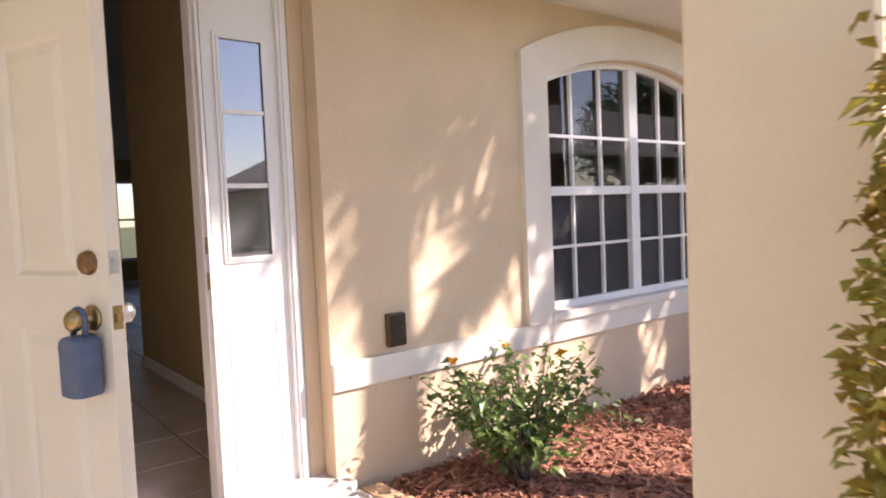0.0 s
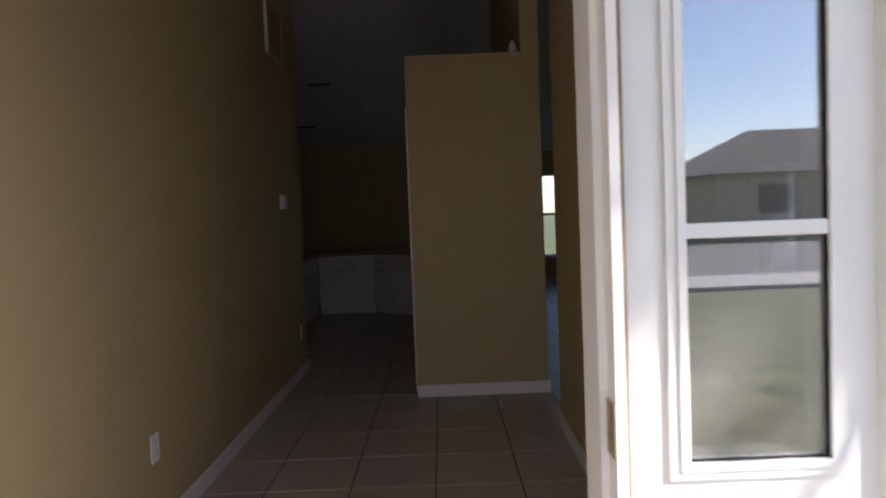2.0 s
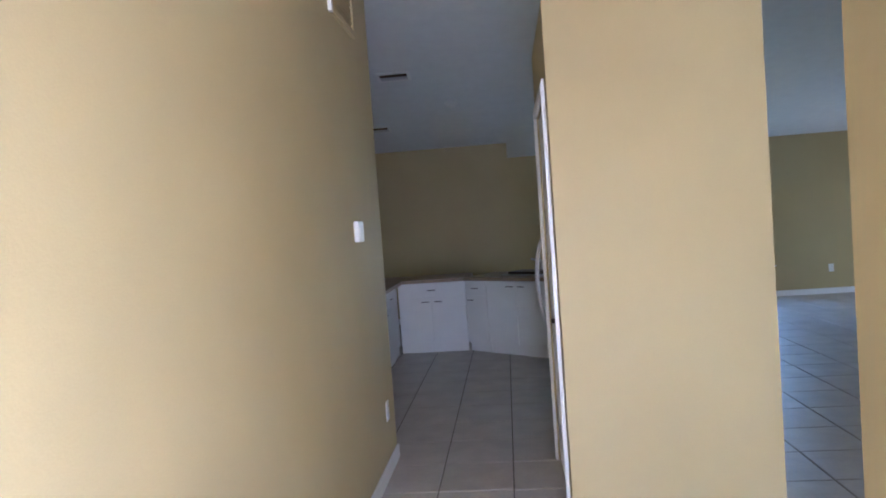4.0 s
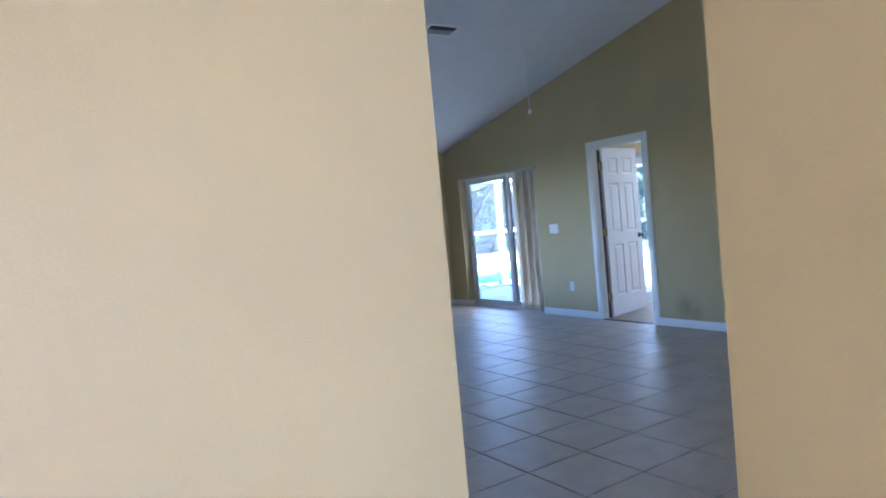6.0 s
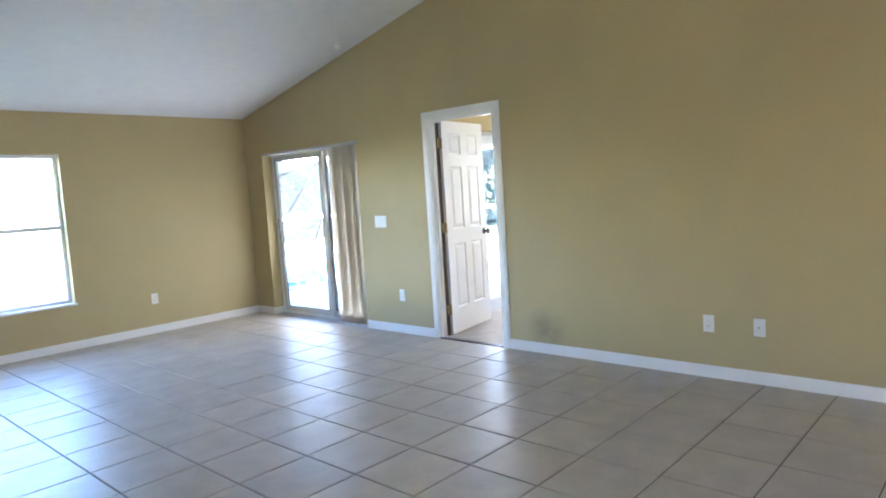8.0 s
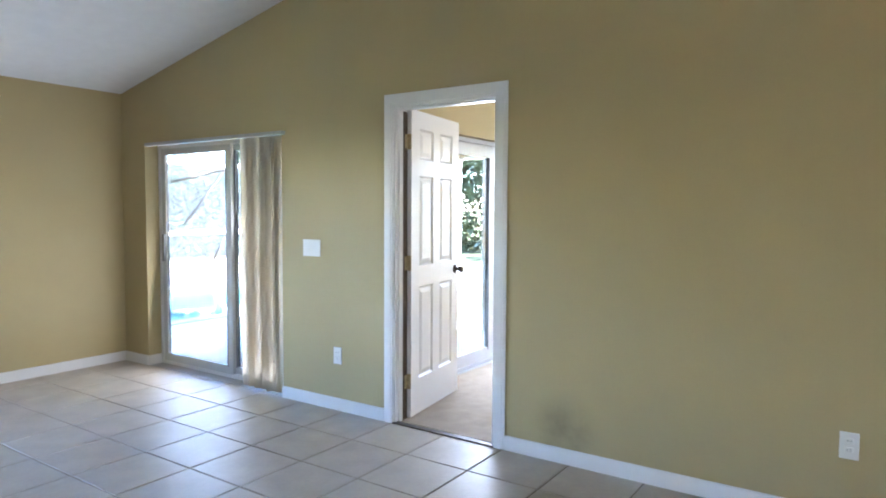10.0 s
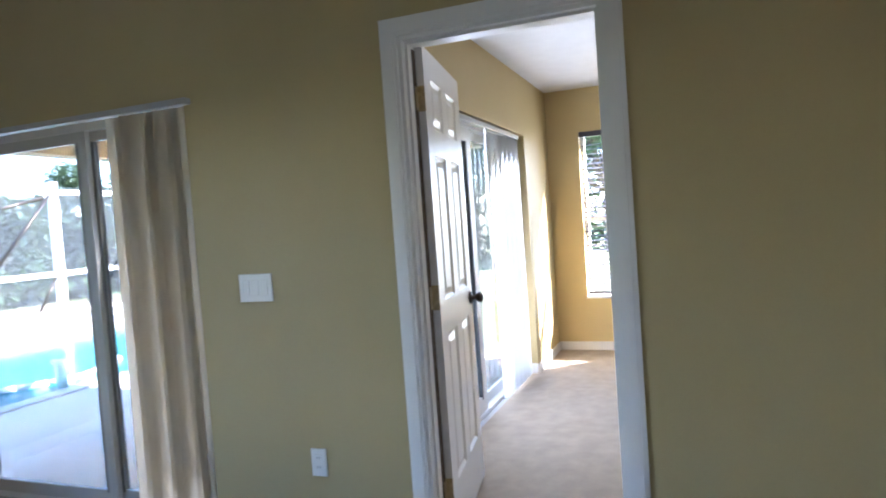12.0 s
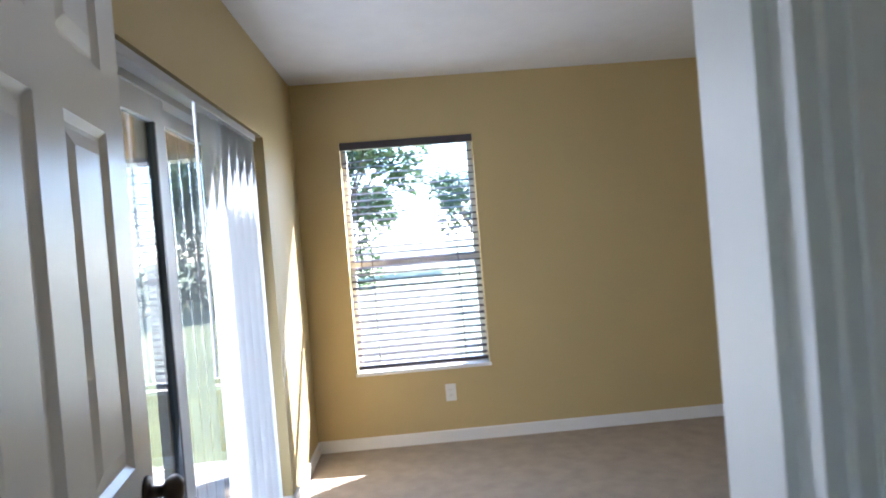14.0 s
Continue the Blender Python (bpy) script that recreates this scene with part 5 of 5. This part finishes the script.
def palm(at, height, fronds, length, seed, droop=0.9, width=0.024, halves=(0.0, 0.5), drop=0.0):
    """A feather palm: ringed trunk, arching fronds with leaflets."""
    r = random.Random(seed)
    ob = thing("palm_tree", "feather palm with arching green fronds", "palm", at=at)
    tb = bmesh.new()
    lathe(tb, (0, 0, -0.2), (0, 0, 1), [(height * k / 14 + 0.2 * (k > 0), 0.15 - 0.05 * k / 14 + 0.012 * (k % 2)) for k in range(15)], 14)
    part("trunk", tb, BARK, ob)
    fb = bmesh.new()
    for i in range(fronds):
        a = 6.283 * i / fronds + r.uniform(-0.25, 0.25)
        up = r.uniform(-0.3, 1.15)
        pts = []
        for k in range(17):
            u = k / 16
            d = length * u
            pts.append(Vector((math.cos(a) * d * math.cos(up) * (1 - 0.2 * u), math.sin(a) * d * math.cos(up) * (1 - 0.2 * u), height + d * math.sin(up) - droop * length * 0.7 * u * u)))
        for p, q in zip(pts, pts[1:]):
            tube(fb, p, q, 0.012, 0.010, 4, False)
        for k in range(2, 17):
            t = (pts[k] - pts[k - 1]).normalized()
            side = t.cross(Vector((0, 0, 1))).normalized()
            for half in halves:
                base = pts[k - 1].lerp(pts[k], half)
                ll = length * 0.26 * math.sin(math.pi * min(1, (k + half) / 17 * 0.92 + 0.08)) + 0.05
                for s in (-1, 1):
                    tip = base + (side * s * r.uniform(0.55, 1.0) + t * r.uniform(0.2, 0.75) + Vector((0, 0, -0.35 + r.uniform(-0.3, 0.25)))) * ll * r.uniform(0.7, 1.1)
                    if r.random() < drop:
                        continue
                    w = t * width
                    v = [fb.verts.new(c) for c in (base - w, base + w, base.lerp(tip, 0.6) + w * 0.8, tip, base.lerp(tip, 0.6) - w * 0.8)]
                    fb.faces.new(v)
    part("crown", fb, PALM_LEAF, ob)
    return ob


palm(pose(5.0, -4.4, -0.16), 4.3, 20, 1.9, 3, 0.6, 0.034, (0.0, 0.5), 0.1)
# next three palms are unseen, added to shade and dapple the front wall
palm(pose(4.5, -5.8, -0.16, 0, 0, 50), 6.05, 28, 1.8, 17, 0.5, 0.034, (0.0, 0.5), 0.12)
palm(pose(3.65, -5.75, -0.16, 0, 0, 80), 5.35, 10, 1.05, 51, 0.3, 0.03, (0.0, 0.5), 0.15)
palm(pose(6.5, -5.5, -0.16, 0, 0, 20), 4.95, 20, 1.9, 29, 0.6, 0.034, (0.0, 0.5), 0.15)
palm(pose(13.4, -40.0, -0.16, 0, 0, 40), 6.2, 20, 1.9, 8)


def tree(at, height, crown, seed, leaves=5600, mat=LEAF):
    """A broadleaf tree: tapered trunk, limbs, uneven crown of many leaf clumps."""
    r = random.Random(seed)
    ob = thing("tree", "broadleaf tree with dense sunlit green foliage", "tree", "garden trees", at=at)
    tb, lb = bmesh.new(), bmesh.new()
    fork = Vector((0, 0, height * 0.35))
    tube(tb, (0, 0, -0.1), fork, 0.16, 0.11, 10, False)
    clumps = []
    for i in range(17):
        a = r.uniform(0, 6.283)
        e = Vector((crown * r.uniform(0.3, 0.95) * math.cos(a), crown * r.uniform(0.3, 0.95) * math.sin(a), height * r.uniform(0.45, 0.95)))
        tube(tb, fork, fork.lerp(e, 0.55) + Vector((0, 0, 0.2)), 0.07, 0.04, 7, False)
        tube(tb, fork.lerp(e, 0.55) + Vector((0, 0, 0.2)), e, 0.04, 0.015, 7, False)
        clumps.append((e, crown * r.uniform(0.25, 0.5)))
    for i in range(leaves):
        c, rad = clumps[i % len(clumps)]
        d = Vector((r.gauss(0, 1), r.gauss(0, 1), r.gauss(0, 0.8))).normalized() * rad * r.uniform(0.55, 1.05)
        leaf(lb, c + d, turn(r), r.uniform(0.17, 0.34), 0.6)
    part("trunk", tb, BARK, ob)
    part("crown", lb, mat, ob)
    return ob


first = tree(pose(27.5, 7.9, -0.16), 6.0, 2.6, 41, mat=LEAF_FAR)
for i, (x, y, s, rz) in enumerate(((15.5, 23.5, 0.55, 60), (11.8, 24.5, 0.5, 10), (19.5, 22.0, 0.65, 130), (24.0, 21.0, 0.9, 210), (-4.0, 24.5, 0.7, 300), (28, 16.5, 1.1, 20), (33.0, 14.5, 1.1, 90), (42.0, 2.2, 0.9, 220), (-5.5, -33.0, 1.1, 80), (8.2, -33.5, 0.9, 15), (3.5, -36.0, 1.0, 200), (23.0, -15.5, 1.0, 100), (29.5, -19.0, 1.15, 250), (38.0, -22.5, 1.3, 320))):
    c = copy_thing(first, pose(x, y, -0.16, 0, 0, rz))
    c.scale = (s, s, s)
hr = random.Random(77)
far = bmesh.new()
for i in range(23000):
    u = hr.uniform(0, 1)
    x = 11.5 + 18.5 * u
    top = 2.5 + 6.0 * max(0.0, u - 0.5) + 0.9 * noise.noise((x * 0.55, 3.0, 0)) + 0.5 * noise.noise((x * 1.9, 7.0, 0))
    z = hr.uniform(-0.1, 1.0) ** 1.0 * top
    y = 22.5 + 1.1 * noise.noise((x * 0.8, z * 0.9, 2.0)) + hr.uniform(-0.5, 0.5) - 27.5 * max(0.0, u - 0.45)
    leaf(far, Vector((x, y, z)), turn(hr), hr.uniform(0.2, 0.42), 0.6)
tagged(made("far_hedge", far, LEAF_FAR), "dense green hedge along the garden edge", "hedge", kind="stuff")
# house across the street, mirrored in the entry panes
nb = thing("neighbour_house", "beige single-storey house with brown hip roof across the street", "house")
part("wall", one(12.2, 26, -36, -29, -0.16, 2.6), STUCCO, nb)
bm = bmesh.new()
v = [bm.verts.new(c) for c in ((11.4, -36.6, 2.6), (26.6, -36.6, 2.6), (26.6, -28.4, 2.6), (11.4, -28.4, 2.6), (15.2, -32.5, 4.8), (22.5, -32.5, 4.8))]
for f in ((0, 1, 5, 4), (1, 2, 5), (2, 3, 4, 5), (3, 0, 4), (3, 2, 1, 0)):
    bm.faces.new([v[i] for i in f])
part("roof", bm, ROOFING, nb)
for x in (14, 18, 22):
    part("window", soft_box(x, x + 1.4, -29.02, -28.97, 0.9, 2.1, 0.02), SCREEN_CLOTH, nb)

# ---- pool and screen cage ----
pool = thing("pool", "turquoise swimming pool with pale coping", "pool")
part("water", one(7.2, 13.3, 10.9, 14.6, -0.155, -0.13), WATER, pool)
bm = bmesh.new()
for a, b, c, d in ((7.05, 13.45, 10.75, 10.95), (7.05, 13.45, 14.55, 14.75), (7.05, 7.25, 10.95, 14.55), (13.25, 13.45, 10.95, 14.55)):
    box(bm, a, b, c, d, -0.13, -0.03)
part("coping", bm, CONCRETE, pool)
bm = bmesh.new()
pts = [Vector((7.6 + 0.25 * i, 11.85 + 0.22 * math.sin(i * 0.75), -0.118)) for i in range(11)]
for a, b in zip(pts, pts[1:]):
    tube(bm, a, b, 0.045, n=8)
part("step_edge", bm, ALUMINIUM, pool, "white curved edge of the pool steps")
rail = thing("pool_handrail", "short white handrail post standing in the pool", "handrail")
bm = bmesh.new()
tube(bm, (8.78, 11.42, -0.15), (8.78, 11.42, 0.16), 0.055, n=10)
tube(bm, (8.78, 11.42, 0.14), (8.95, 11.75, 0.10), 0.03, n=8)
part("post", bm, ALUMINIUM, rail)
cage = thing("pool_cage", "white aluminium pool cage with dark braces", "screen cage")
for x in (8.5, 10.65, 12.8, 15.3):
    part("post", soft_box(x - 0.08, x + 0.08, 16.3, 16.4, -0.05, 2.6, 0.005), ALUMINIUM, cage)
for y in (11.6, 14.0):
    part("post", soft_box(15.35, 15.45, y - 0.05, y + 0.05, -0.05, 2.6, 0.005), ALUMINIUM, cage)
for z in (0.82, 2.36):
    part("beam", one(EAST + 0.3, 15.45, 16.32, 16.38, z, z + 0.09), ALUMINIUM, cage)
    part("beam", one(15.37, 15.43, 11.6, 16.3, z, z + 0.09), ALUMINIUM, cage)
for a, b in (((11.6, 16.34, 1.06), (12.72, 16.34, 2.34)), ((11.3, 16.34, 1.98), (12.6, 16.34, 2.3)), ((12.32, 16.34, 0.2), (12.7, 16.34, 0.80))):
    bm = bmesh.new()
    tube(bm, a, b, 0.03, n=6)
    part("brace", bm, BRONZE, cage, "dark diagonal brace")
for a, b in ((EAST + 0.3, 8.42), (8.58, 10.57), (10.73, 12.72), (12.88, 15.2)):
    part("screen_panel", one(a + 0.05, b - 0.05, 16.345, 16.347, 0.0, 2.5), MESH_SCREEN, cage, "pale insect screen")
for a, b in ((11.6, 14.0), (14.0, 16.3)):
    part("screen_panel", one(15.395, 15.397, a + 0.05, b - 0.05, 0.0, 2.5), MESH_SCREEN, cage, "pale insect screen")
structure("road", one(-60, 60, -24, -14, -0.15, -0.1), ASPHALT, "grey asphalt street before the house", "road")
structure("pavement_drive", one(2.0, 9.0, -14, -12.2, -0.15, -0.09), CONCRETE, "pale concrete driveway", "pavement")
lanai = thing("lanai_roof", "covered patio roof with beige painted beam and white posts", "patio roof")
part("deck", one(EAST + 0.2, 10.37, BED_N + 0.2, 9.5, 2.42, 2.55), STUCCO, lanai)
part("beam", one(EAST + 0.2, 10.37, 9.5, 9.7, 2.04, 2.55), STUCCO, lanai)
part("beam", one(10.2, 10.37, BED_N + 0.2, 9.5, 2.1, 2.419), STUCCO, lanai)
part("fascia", one(10.372, 10.40, BED_N + 0.2, 9.73, 2.07, 2.56), ALUMINIUM, lanai)
part("fascia", one(EAST + 0.2, 10.371, 9.702, 9.73, 2.06, 2.56), ALUMINIUM, lanai)
part("drip_edge", one(10.19, 10.37, BED_N + 0.2, 9.5, 2.065, 2.099), ALUMINIUM, lanai, "white strip under the beam")
part("post", soft_box(10.19, 10.37, 9.51, 9.69, -0.05, 2.04, 0.008), ALUMINIUM, lanai)

# ---- floor tiles ----
PITCH, JOINT = 0.4115, 0.0075
OX, OY = -0.01, -0.045
X_MIN, X_MAX, Y_MIN, Y_MAX = KIT_L, EAST + 0.012, -1.868, BACK
tile_meshes = {}


def tile_mesh(w, d):
    key = (round(w, 3), round(d, 3))
    if key not in tile_meshes:
        bm = bmesh.new()
        box(bm, -w / 2, w / 2, -d / 2, d / 2, -0.008, 0.0)
        bmesh.ops.bevel(bm, geom=[e for e in bm.edges if all(v.co.z > -0.001 for v in e.verts)], offset=0.003, segments=1, affect="EDGES")
        bmesh.ops.recalc_face_normals(bm, faces=bm.faces[:])
        me = bpy.data.meshes.new("tile")
        bm.to_mesh(me)
        bm.free()
        me.materials.append(TILE)
        tile_meshes[key] = me
    return tile_meshes[key]


rest_v, rest_f = [], []
singles = []
i0, i1 = math.floor((X_MIN - OX) / PITCH), math.ceil((X_MAX - OX) / PITCH)
j0, j1 = math.floor((Y_MIN - OY) / PITCH), math.ceil((Y_MAX - OY) / PITCH)
tr = random.Random(9)
for i in range(i0, i1):
    for j in range(j0, j1):
        a, b = max(X_MIN, OX + i * PITCH), min(X_MAX, OX + (i + 1) * PITCH)
        c, d = max(Y_MIN, OY + j * PITCH), min(Y_MAX, OY + (j + 1) * PITCH)
        if b - a < 0.03 or d - c < 0.03:
            continue
        cx, cy = (a + b) / 2, (c + d) / 2
        if cx < HALL_L - 0.2 and cy < 2.7:
            continue
        near = (cx > 1.9 and 1.0 < cy < 8.2) or (-0.8 < cx < 1.3 and -0.6 < cy < 2.0)
        z = tr.uniform(-0.0012, 0.0)
        if near and len(singles) < 298:
            ob = bpy.data.objects.new("tile", tile_mesh(b - a - JOINT, d - c - JOINT))
            scene.collection.objects.link(ob)
            ob.parent = floor
            ob.location = (cx, cy, z)
            singles.append(ob)
        else:
            k = len(rest_v)
            h = JOINT / 2
            for zz, e in ((-0.008, 0.0), (-0.003 + z, 0.0), (z, 0.003)):
                rest_v += [(a + h + e, c + h + e, zz), (b - h - e, c + h + e, zz), (b - h - e, d - h - e, zz), (a + h + e, d - h - e, zz)]
            for lv in (0, 4):
                for s in range(4):
                    rest_f.append((k + lv + s, k + lv + (s + 1) % 4, k + lv + 4 + (s + 1) % 4, k + lv + 4 + s))
            rest_f.append((k + 8, k + 9, k + 10, k + 11))
me = bpy.data.meshes.new("further_tiles")
me.from_pydata(rest_v, [], rest_f)
me.materials.append(TILE)
ob = new("further_tiles", me)
ob.parent = floor
tagged(ob, kind="stuff")
